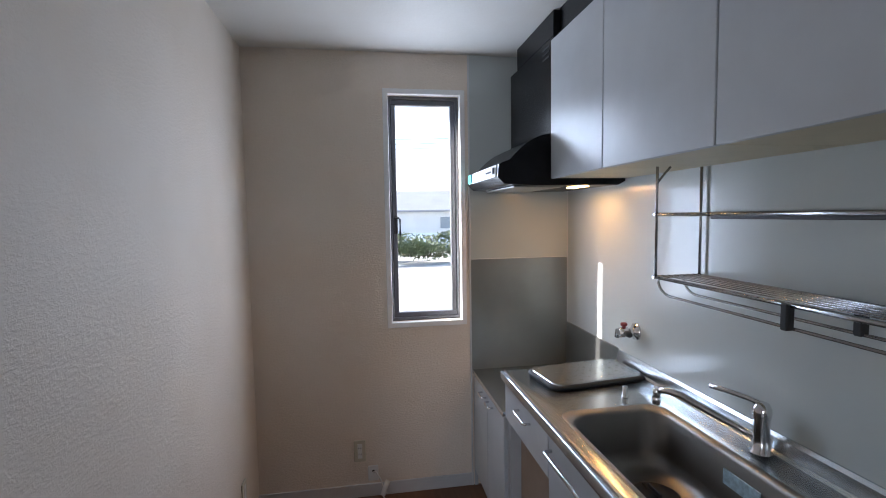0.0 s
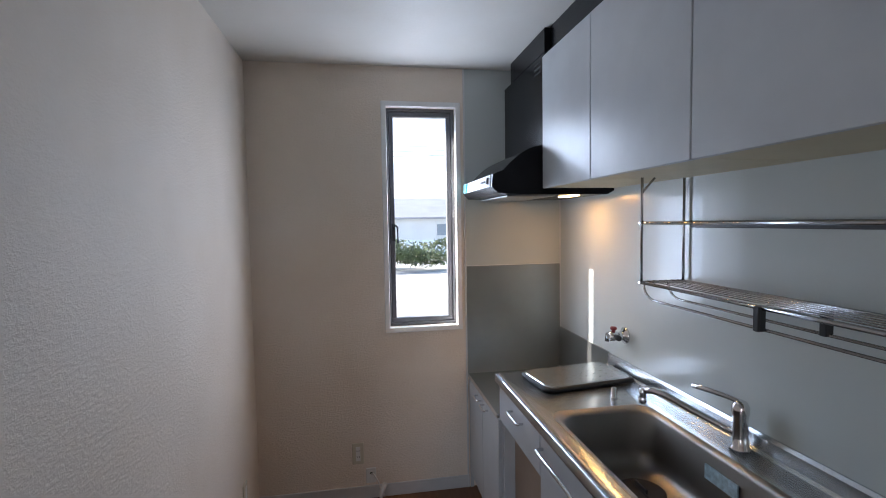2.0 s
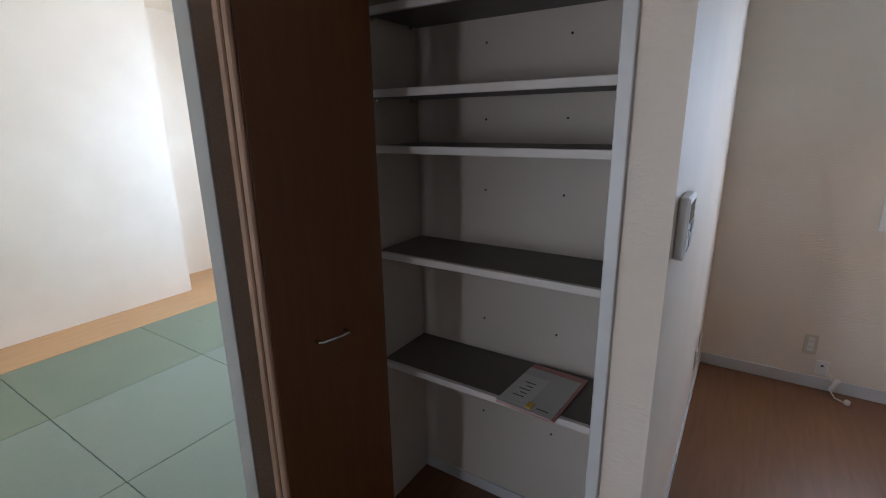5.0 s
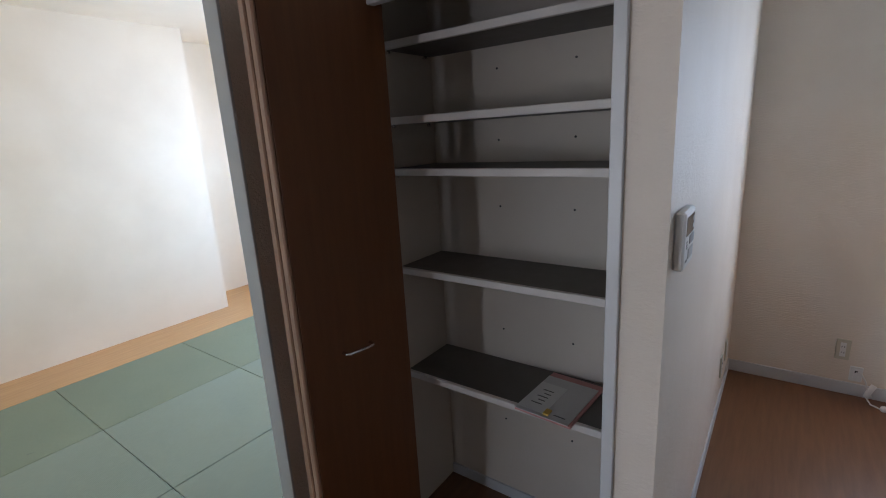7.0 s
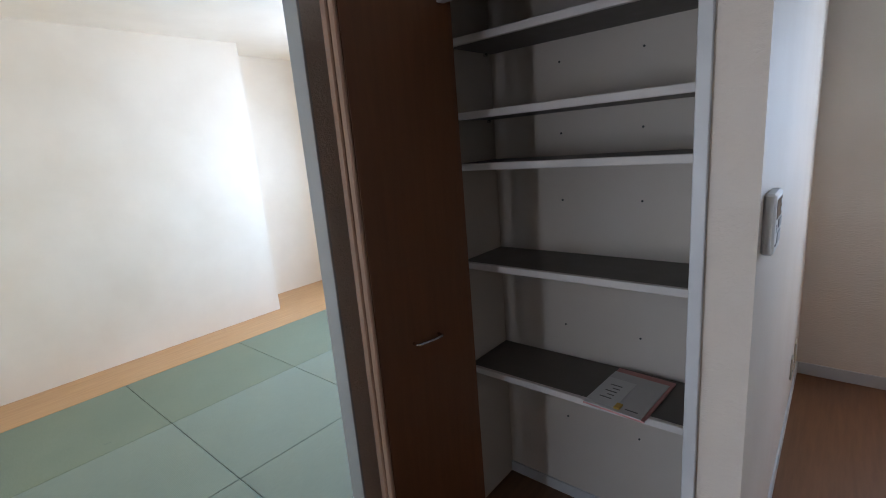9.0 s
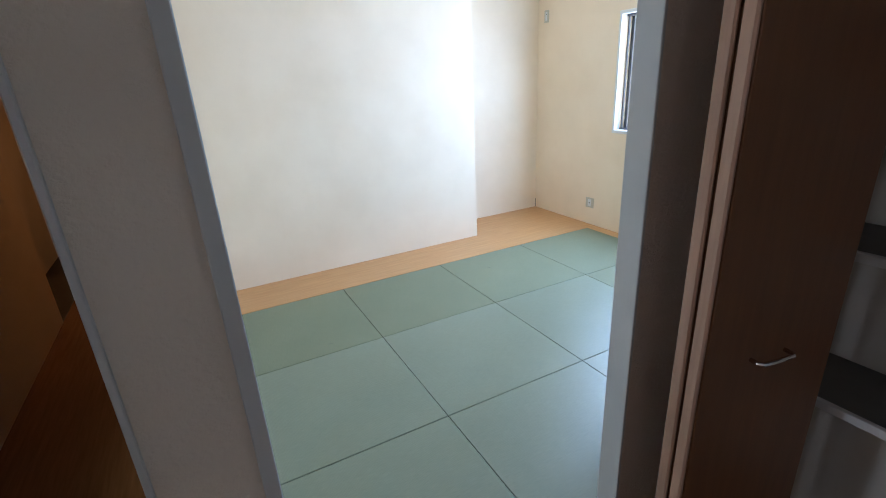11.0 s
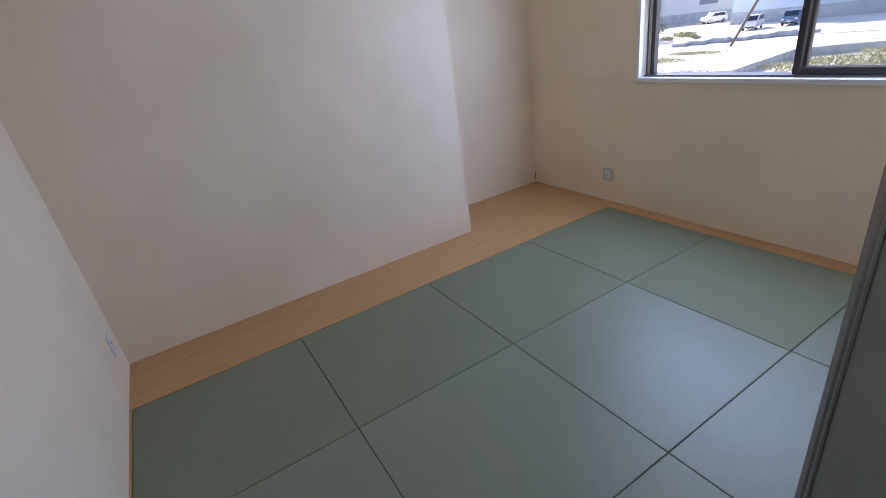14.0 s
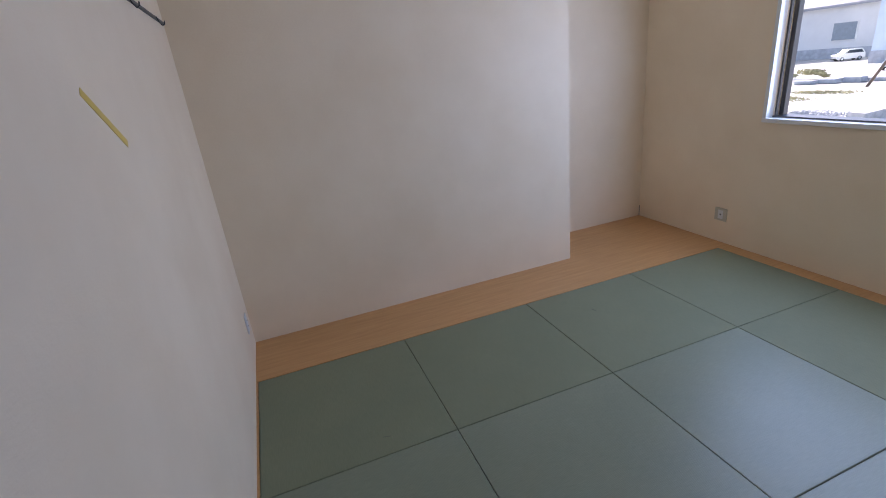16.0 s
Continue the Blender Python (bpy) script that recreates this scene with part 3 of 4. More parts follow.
turned(bm, (5.425, 1.565, 0.89), [(0.014, 0.0), (0.014, 0.004), (0.011, 0.006), (0.011, 0.04), (0.009, 0.043)], 16)
solid("drain_post", bm, CHROME, "short chrome post standing on the worktop", "post")


def drain_plate():
    t = thing("drain_plate", (5.40, 1.86, 0.89), "dimpled steel drain plate with black edge on the worktop", "drain plate")
    bm = bmesh.new()
    lo, mid, hi = (rounded(5.155, 5.60, 1.69, 2.02 - 0.07, 0.05, 0.891), rounded(5.15, 5.605, 1.685, 1.955, 0.055, 0.901), rounded(5.16, 5.595, 1.695, 1.945, 0.045, 0.909))
    rings = loft(bm, [lo, mid, hi])
    bm.faces.new(rings[0][::-1]), bm.faces.new(rings[-1])
    skew = Matrix.Translation((5.385, 1.815, 0)) @ Matrix.Rotation(radians(7), 4, "Z") @ Matrix.Translation((-5.3775, -1.82, 0))
    bmesh.ops.transform(bm, matrix=skew, verts=bm.verts)
    part("rubber_edge", bm, RUBBER, t, "black rubber edge")
    bm = bmesh.new()
    rings = loft(bm, [rounded(5.165, 5.59, 1.70, 1.94, 0.042, 0.906), rounded(5.168, 5.587, 1.703, 1.937, 0.042, 0.914)])
    bm.faces.new(rings[-1])
    bmesh.ops.transform(bm, matrix=skew, verts=bm.verts)
    part("plate", bm, STEEL, t)
    bm = bmesh.new()
    for i in range(8):
        for j in range(5):
            turned(bm, (5.20 + 0.05 * i + 0.0 * j, 1.73 + 0.045 * j + (0.02 if i % 2 else 0), 0.914), [(0.005, 0.0), (0.003, 0.0015), (0.0005, 0.002)], 8)
    bmesh.ops.transform(bm, matrix=skew, verts=bm.verts)
    tagged(part("bumps", bm, STEEL, t, "rows of small raised bumps"), kind="stuff")


drain_plate()


def wall_tap():
    c = Vector((KE - 0.006, 1.83, 1.07))
    t = thing("wall_valve", c, "small chrome water valve with a red cap on the wall", "valve")
    bm = bmesh.new()
    turned(bm, c, [(0.038, 0.0), (0.038, -0.006), (0.02, -0.014), (0.017, -0.04), (0.023, -0.045), (0.023, -0.08), (0.014, -0.086)], 20, "x")
    tube(bm, [c + Vector((-0.06, 0, 0)), c + Vector((-0.06, 0.05, -0.005)), c + Vector((-0.06, 0.055, -0.035))], 0.013)
    part("body", bm, CHROME, t)
    bm = bmesh.new()
    turned(bm, c + Vector((-0.06, 0, 0.016)), [(0.010, 0.0), (0.008, 0.012), (0.014, 0.014), (0.016, 0.022), (0.011, 0.028)], 16)
    part("cap", bm, RED, t, "red round cap")
    bm = bmesh.new()
    turned(bm, c + Vector((-0.06, -0.02, 0.0)), [(0.013, 0.0), (0.013, -0.03), (0.008, -0.034)], 14, "y")
    part("nut", bm, RUBBER, t, "dark outlet cap")


wall_tap()


# wall cabinets
BEIGE = surface("beige_board", (0.60, 0.53, 0.36), 0.5, vary=0.05)


def wall_cabinet(y0, y1):
    t = thing("wall_cabinet", (5.45, (y0 + y1) / 2, 1.745), "plain grey laminate wall cabinet with a flat handleless door", "wall cabinet", "wall cabinets in a row")
    part("body", boxes((5.292, y0, 1.763, KE - 0.007, y1, 2.35), bevel=0.001), CABINET, t)
    part("bottom_board", boxes((5.291, y0 + 0.001, 1.757, KE - 0.007, y1 - 0.001, 1.7625)), BEIGE, t, "beige bottom board")
    part("door", boxes((5.27, y0 + 0.0015, 1.755, 5.29, y1 - 0.0015, 2.35), bevel=0.002), CABINET, t)


for y0, y1 in ((1.467, 1.925), (0.937, 1.465), (0.407, 0.935), (-0.123, 0.405), (-0.60, -0.125)):
    wall_cabinet(y0, y1)
solid("wall_cabinet_filler", boxes((5.31, -0.6, 2.351, KE, 1.925, H - 0.001)), BLACK, "black filler board between the wall cabinets and the ceiling", "filler board")


def range_hood():
    t = thing("range_hood", (5.4, 2.24, 1.735), "black range hood with a white control strip and lit lamp", "range hood")
    y0, y1 = 1.932, 2.545
    part("duct_cover", boxes((5.285, y0, 1.93, KE - 0.007, y1, 2.375), (5.285, y0, 2.375, KE - 0.007, 2.43, H - 0.001), bevel=0.003), BLACK, t)
    arc = [(5.285 - 0.20 * k / 8, 1.955 - 0.115 * (k / 8) ** 2.0) for k in range(9)]
    prof = [(KE - 0.007, 1.745), (KE - 0.007, 1.955)] + arc + [(5.055, 1.83), (5.035, 1.82), (5.03, 1.765), (5.06, 1.735), (5.2, 1.728), (5.6, 1.728)]
    part("canopy", extruded(prof, "y", y0 + 0.002, y1 - 0.004), BLACK, t)
    p = part("control_strip", extruded([(5.031, 1.768), (5.036, 1.818), (5.031, 1.8195), (5.026, 1.7675)], "y", y0 + 0.03, y1 - 0.05), WHITE_PLASTIC, t, "white control strip")
    part("sticker", boxes((5.022, y1 - 0.12, 1.77, 5.030, y1 - 0.055, 1.815)), TEAL, p, "teal sticker")
    for k in range(3):
        part("button", boxes((5.021, 2.10 - 0.03 * k, 1.79, 5.031, 2.115 - 0.03 * k, 1.798)), INK, p)
    part("switch", boxes((5.021, 1.985, 1.78, 5.031, 1.998, 1.81)), INK, p)
    part("filter", boxes((5.12, y0 + 0.06, 1.722, 5.36, y1 - 0.06, 1.729), bevel=0.002), STEEL_SHEET, t, "grey metal grease filter")
    part("lamp_lens", boxes((5.44, 1.99, 1.7225, 5.485, 2.14, 1.729), bevel=0.001), WARM, t, "lit warm lamp")
    for k in range(3):
        part("vent_slot", boxes((5.2835, 1.98, 2.30 + 0.022 * k, 5.286, 2.06, 2.308 + 0.022 * k)), DARK, t)


range_hood()
window_light("hood_lamp", (5.46, 2.08, 1.72), (5.46, 2.08, 0), 0.05, 0.15, 0.55, (1.0, 0.50, 0.15))


def dish_rack():
    xa, xb, ya, yb, z0, z1 = 5.45, KE - 0.02, -0.15, 1.422, 1.374, 1.592
    t = thing("dish_rack", (5.54, 0.95, z0), "chrome wire dish rack hanging under the wall cabinets", "dish rack")
    r = 0.006
    for y in (yb, -0.13):
        for x in (xa, xb):
            part("upright", tube(bmesh.new(), [(x, y, z0), (x, y, 1.71 if x == xa else 1.756)] + ([(x, y, 1.756)] if x == xa else []), r * 0.8), RACK, t)
        part("brace", tube(bmesh.new(), [(xa, y, 1.70), (xa + 0.05, y, 1.756)], r * 0.7), RACK, t)
        for z in (z0, z1):
            part("end_bar", tube(bmesh.new(), [(xa - 0.01, y, z), (xb, y, z)], r), RACK, t)
    for z in (z0, z1):
        part("front_rail", tube(bmesh.new(), [(xa, ya, z), (xa, yb + 0.012, z)], r * 1.1), RACK, t)
        part("back_rail", tube(bmesh.new(), [(xb, ya, z), (xb, yb + 0.012, z)], r), RACK, t)
    for k in range(6):
        x = xa + (k + 1) * (xb - xa) / 7
        part("wire", tube(bmesh.new(), [(x, ya, z0 + 0.006), (x, yb, z0 + 0.006)], 0.0022, 6), RACK, t)
    for x in (xa + 0.01, xb - 0.06):
        pts = [(x, yb, z0)] + [(x, yb - 0.07 + 0.07 * math.cos(radians(a)), z0 - 0.05 * math.sin(radians(a)) - 0.008) for a in range(0, 91, 15)] + [(x, ya, z0 - 0.058)]
        part("lower_rail", tube(bmesh.new(), pts, 0.0045), RACK, t)
    for x, y in ((xa - 0.002, 0.90), (xb - 0.06, 0.82)):
        part("clip", boxes((x - 0.012, y - 0.010, z0 - 0.062, x + 0.012, y + 0.010, z0 + 0.004), bevel=0.003), RUBBER, t, "dark plastic clip")
    part("upper_tray_bar", boxes((xa - 0.006, 0.50, z1 - 0.014, xa + 0.006, 1.16, z1 - 0.004), bevel=0.002), ALU_DARK, t)


dish_rack()

# ---- closet ----
def shelf_board(z):
    t = thing("closet_shelf", (3.3, 0.67, z), "grey-brown closet shelf board with a pale front edge", "shelf", "shelves in the storage closet")
    part("board", boxes((2.864, 0.547, z - 0.022, BX - 0.069, 0.81, z), bevel=0.001), SHELF, t)
    part("front_edge", boxes((2.864, 0.53, z - 0.024, BX - 0.069, 0.5465, z + 0.001), bevel=0.002), SHELF_EDGE, t, "pale front edge strip")
    for x, s in ((2.862, 1), (BX - 0.068, -1)):
        for y in (0.56, 0.77):
            part("pin", turned(bmesh.new(), (x, y, z - 0.028), [(0.006, 0.0), (0.006, 0.012 * s), (0.004, 0.014 * s)], 10, "x"), CHROME, t, "small metal shelf pin")


for z in (1.912, 1.664, 1.486, 1.115, 0.682):
    shelf_board(z)


def folding_door():
    t = thing("closet_folding_door", (2.92, 0.14, 0), "brown wood-veneer folding closet door, folded open against the wall", "door")
    z0, z1, L = 0.03, 1.988, 0.40
    fold = Vector((2.922, -0.008, 0))
    for k, (xa, xb, turn) in enumerate(((-0.036, -0.006, -3.0), (0.0, 0.032, -9.3))):
        m = Matrix.Translation(fold) @ Matrix.Rotation(radians(turn), 4, "Z")

        def turned_part(name, bm, mat, parent, label=""):
            bmesh.ops.transform(bm, matrix=m, verts=bm.verts)
            return part(name, bm, mat, parent, label)
        leaf = turned_part("leaf", boxes((xa, 0.012, z0, xb, L, z1), bevel=0.002), DOOR_WOOD, t)
        turned_part("edge_band", boxes((xa + 0.001, 0.0, z0, xb - 0.001, 0.012, z1), bevel=0.004), EDGE_WOOD, leaf, "pale pinkish edge band")
        turned_part("top_pivot", boxes((xa + 0.006, 0.004, z1, xb - 0.006, 0.03, z1 + 0.006)), DARK, leaf)
        if k:
            bow = [(xb, 0.14), (xb + 0.02, 0.14), (xb + 0.026, 0.147), (xb + 0.027, 0.19), (xb + 0.026, 0.233), (xb + 0.02, 0.24), (xb, 0.24)]
            turned_part("handle", tube(bmesh.new(), [(x, y, 0.962) for x, y in bow], 0.005), CHROME, leaf, "chrome bow handle")
    part("hinge", boxes((2.914, 0.012, 1.80, 2.923, 0.016, 1.90), (2.914, 0.012, 0.2, 2.923, 0.016, 0.3)), DARK, t)


folding_door()


def booklet():
    t = thing("booklet_pouch", (3.47, 0.65, 0.683), "pouch of printed booklets with a pink edge on the shelf", "booklets")
    m = Matrix.Translation((3.47, 0.645, 0.6835)) @ Matrix.Rotation(radians(-4), 4, "Z")

    def laid(name, row, mat, lbl=""):
        bm = box(bmesh.new(), *row)
        bmesh.ops.transform(bm, matrix=m, verts=bm.verts)
        return part(name, bm, mat, t, lbl)
    laid("cover", (-0.10, -0.145, 0.0, 0.10, 0.14, 0.006), PINK, "pink booklet")
    laid("sheet", (-0.10, -0.145, 0.0065, 0.09, 0.105, 0.009), PAPER, "white printed sheet")
    laid("slip", (-0.098, -0.13, 0.0095, 0.0, 0.05, 0.0105), WHITE_PLASTIC, "white slip of paper")
    for k in range(5):
        laid("print_line", (-0.07 + 0.015 * (k % 2), 0.0 - 0.022 * k, 0.0107, -0.03, 0.005 - 0.022 * k, 0.0112), INK)
    laid("print_block", (0.03, -0.12, 0.0092, 0.07, -0.115, 0.0098), INK)
    laid("clip", (0.0, -0.135, 0.0107, 0.018, -0.105, 0.017), YELLOW, "small yellow clip")


booklet()


# ---- wall fittings ----
def plate(name, axis, u, v, at, out, w, h, label, slots=(), mat=None, category="socket", group=""):
    """A wall plate, centred at u, v on the wall plane at; out: the side that it faces."""
    base = (u, at, v) if axis == "y" else (at, u, v)
    t = thing(name, base, label, category, group)

    def b(ua, ub, va, vb, d0, d1, bevel=0.0):
        lo, hi = sorted((at + out * d0, at + out * d1))
        return box(bmesh.new(), *((u + ua, lo, v + va, u + ub, hi, v + vb) if axis == "y" else (lo, u + ua, v + va, hi, u + ub, v + vb)), bevel=bevel)
    part("plate", b(-w / 2, w / 2, -h / 2, h / 2, 0.0, 0.008, 0.003), mat or PLASTIC, t)
    part("insert", b(-w * 0.2, w * 0.2, -h * 0.34, h * 0.34, 0.008, 0.0095), WHITE_PLASTIC, t)
    for du, dv, sw, sh in slots:
        part("slot", b(du - sw / 2, du + sw / 2, dv - sh / 2, dv + sh / 2, 0.0092, 0.0102), DARK, t)
    return t


PAIR = [(-0.006, 0.018, 0.003, 0.009), (0.006, 0.018, 0.003, 0.009), (-0.006, -0.018, 0.003, 0.009), (0.006, -0.018, 0.003, 0.009)]
plate("wall_socket", "y", 4.388, 0.272, KN, -1, 0.066, 0.125, "ivory double wall socket low on the end wall", PAIR)
plate("telephone_jack", "y", 4.46, 0.135, KN, -1, 0.058, 0.09, "white telephone jack with a plugged cord above the baseboard", [(0.0, 0.015, 0.014, 0.012)], WHITE_PLASTIC, "jack")
plate("wall_socket", "y", 2.935, 2.107, BY, -1, 0.07, 0.13, "ivory air-conditioner socket high on the wall", [(-0.008, 0.02, 0.003, 0.009), (0.008, 0.02, 0.003, 0.009), (0.0, 0.008, 0.004, 0.004), (0.0, -0.03, 0.012, 0.005)])
plate("wall_socket", "x", 2.02, 0.27, BX, 1, 0.07, 0.12, "ivory wall socket low on the aisle wall", PAIR)
plate("wall_socket", "x", 2.25, 0.27, BX, 1, 0.07, 0.12, "ivory blank plate low on the aisle wall", [])
plate("wall_socket", "y", -0.10, 0.232, TN, -1, 0.11, 0.105, "ivory antenna socket low on the window wall", [(0.0, 0.0, 0.012, 0.012)])
plate("wall_socket", "y", -0.86, 2.10, TN, -1, 0.07, 0.12, "ivory air-conditioner socket high on the window wall", [(0.0, 0.02, 0.01, 0.01)])
plate("wall_socket", "y", -0.295, 0.24, TS, 1, 0.07, 0.12, "white wall socket low on the white wall", PAIR, WHITE_PLASTIC)


def cord():
    bm = bmesh.new()
    tube(bm, [(4.462, KN - 0.012, 0.145), (4.475, KN - 0.05, 0.165), (4.50, KN - 0.055, 0.12), (4.515, KN - 0.05, 0.06), (4.535, KN - 0.045, 0.03)], 0.004)
    t = thing("telephone_cable", (4.53, KN - 0.05, 0.0), "white telephone cord with a plug hanging to the floor", "cord")
    part("wire", bm, CORD, t)
    bm = bmesh.new()
    tube(bm, [(4.54, KN - 0.04, 0.10), (4.52, KN - 0.05, 0.06), (4.51, KN - 0.06, 0.03)], 0.014)
    part("coil", bm, CORD, t)
    bm = bmesh.new()
    tube(bm, [(4.51, KN - 0.06, 0.03), (4.53, KN - 0.09, 0.007), (4.57, KN - 0.12, 0.007)], 0.004)
    part("lead", bm, CORD, t)
    bm = bmesh.new()
    turned(bm, (4.58, KN - 0.125, 0.014), [(0.012, -0.014), (0.015, -0.008), (0.015, 0.008), (0.010, 0.014)], 12)
    part("plug", bm, CORD, t)


cord()


def heater_remote():
    y0, y1, z0, z1 = 0.392, 0.515, 1.262, 1.40
    t = thing("heater_remote", (BX, 0.45, z0), "white water heater control panel with a black display on the wall", "control panel")
    part("body", box(bmesh.new(), BX, y0, z0, BX + 0.024, y1, z1, bevel=0.005), WHITE_PLASTIC, t)
    x = BX + 0.0236
    part("display", boxes((x, y0 + 0.016, z1 - 0.058, x + 0.0012, y1 - 0.012, z1 - 0.014)), surface("black_display", (0.01, 0.01, 0.012), 0.12), t, "glossy black display")
    for k in range(2):
        part("mark", boxes((x + 0.001, y1 - 0.03, z1 - 0.032 - 0.018 * k, x + 0.0018, y1 - 0.02, z1 - 0.022 - 0.018 * k)), WHITE_PLASTIC, t, "white display mark")
    for i in range(3):
        part("button", boxes((x, y0 + 0.06 + 0.018 * i, z0 + 0.055, x + 0.0025, y0 + 0.074 + 0.018 * i, z0 + 0.075)), surface("grey_button", (0.35, 0.36, 0.38), 0.4), t, "grey button")
    for k in range(3):
        part("print_line", boxes((x, y0 + 0.02, z0 + 0.05 + 0.007 * k, x + 0.0012, y0 + 0.036, z0 + 0.052 + 0.007 * k)), INK, t)
    part("flap", boxes((x, y0 + 0.05, z0 + 0.02, x + 0.002, y1 - 0.016, z0 + 0.045)), surface("pale_flap", (0.5, 0.5, 0.5), 0.4), t)
    part("logo_bar", boxes((x, y0 + 0.018, z0 + 0.018, x + 0.0012, y0 + 0.04, z0 + 0.022)), INK, t)


heater_remote()

t = thing("round_vent", (3.657, BY, 2.215), "round white wall vent cover above the closet", "vent")
part("rim", turned(bmesh.new(), (3.657, BY, 2.215), [(0.046, 0.0), (0.046, -0.006), (0.042, -0.012), (0.036, -0.012), (0.034, -0.007), (0.0005, -0.007)], 32, "y"), VENT_PLASTIC, t)
part("disc", turned(bmesh.new(), (3.657, BY - 0.007, 2.215), [(0.029, 0.0), (0.029, -0.006), (0.025, -0.009), (0.0005, -0.009)], 28, "y"), VENT_PLASTIC, t)
for k in range(3):
    a = radians(30 + 120 * k)
    part("mark", boxes((3.657 + 0.018 * math.cos(a) - 0.002, BY - 0.0172, 2.215 + 0.018 * math.sin(a) - 0.006, 3.657 + 0.018 * math.cos(a) + 0.002, BY - 0.0158, 2.215 + 0.018 * math.sin(a) + 0.006)), INK, t)
t = thing("smoke_detector", (4.32, 1.29, H), "small white smoke detector on the ceiling", "smoke detector")
part("base", turned(bmesh.new(), (4.32, 1.29, H), [(0.05, 0.0), (0.05, -0.012), (0.044, -0.02), (0.02, -0.022)], 28), WHITE_PLASTIC, t)
part("sensor", turned(bmesh.new(), (4.32, 1.29, H - 0.022), [(0.024, 0.0), (0.022, -0.014), (0.012, -0.018)], 20), WHITE_PLASTIC, t)
solid("ceiling_hook", tube(bmesh.new(), [(4.40, 1.65, H), (4.402, 1.652, H - 0.025), (4.408, 1.658, H - 0.035), (4.418, 1.665, H - 0.03), (4.416, 1.68, H - 0.02)], 0.0025), ALU, "small bent wire hook in the ceiling", "hook")
for x, z, w in ((3.505, 2.202, 0.0016), (3.092, 2.205, 0.0014), (2.93, 2.433, 0.0016), (3.505, 2.014, 0.0026)):
    solid("wall_nail", turned(bmesh.new(), (x, BY, z), [(w, 0.0), (w, -0.004), (w * 0.5, -0.008)], 8, "y"), ALU_DARK, "tiny dark nail in the white wall", "nail", "nails in the wall")
for i, z in enumerate((1.815, 1.566, 1.319, 0.815, 0.40)):
    for x in (3.156, 3.448):
        solid("wall_pin", turned(bmesh.new(), (x, 0.812, z), [(0.004, 0.0), (0.004, -0.003), (0.002, -0.005)], 8, "y"), DARK, "tiny dark pin in the closet back wall", "pin", "pins in the closet wall")

# ---- tatami room things ----
solid("yellow_tape_strip", extruded([(1.205, 1.610), (1.22, 1.594), (0.978, 1.453), (0.963, 1.470)], "y", TS, TS + 0.0015), YELLOW, "strip of yellow tape stuck on the white wall", "tape")


def picture_rail():
    t = thing("wall_hook_rail", (0.0, TS, 1.92), "thin dark hanging rail with wire hooks on the white wall", "rail")
    part("rail", boxes((-0.45, TS, 1.915, 0.55, TS + 0.012, 1.925)), ALU_DARK, t)
    for x in (0.35, -0.2):
        part("hook", tube(bmesh.new(), [(x, TS + 0.012, 1.925), (x, TS + 0.02, 1.90), (x, TS + 0.03, 1.885), (x, TS + 0.04, 1.892), (x, TS + 0.042, 1.905)], 0.0025), ALU_DARK, t)


picture_rail()


def pull_rod():
    t = thing("hanging_rod", (2.25, TS + 0.03, 1.06), "thin dark metal rod with a plastic tip by the wall", "rod")
    part("rod", tube(bmesh.new(), [(2.275, TS + 0.025, 1.95), (2.325, TS + 0.025, 1.175)], 0.0035), ALU_DARK, t)
    part("tip", tube(bmesh.new(), [(2.325, TS + 0.025, 1.175), (2.329, TS + 0.025, 1.122)], 0.008), GLUE, t, "clear yellowed plastic tip")
    part("bracket", boxes((2.265, TS, 1.94, 2.285, TS + 0.035, 1.96)), ALU_DARK, t)


pull_rod()
t = plate("light_switch", "y", 2.467, 1.36, TS, 1, 0.07, 0.135, "ivory light switch plate on the white wall", [], GLUE, "light switch")
part("rocker", box(bmesh.new(), 2.455, TS + 0.0095, 1.335, 2.479, TS + 0.017, 1.385, bevel=0.002), WHITE_PLASTIC, t, "white rocker")


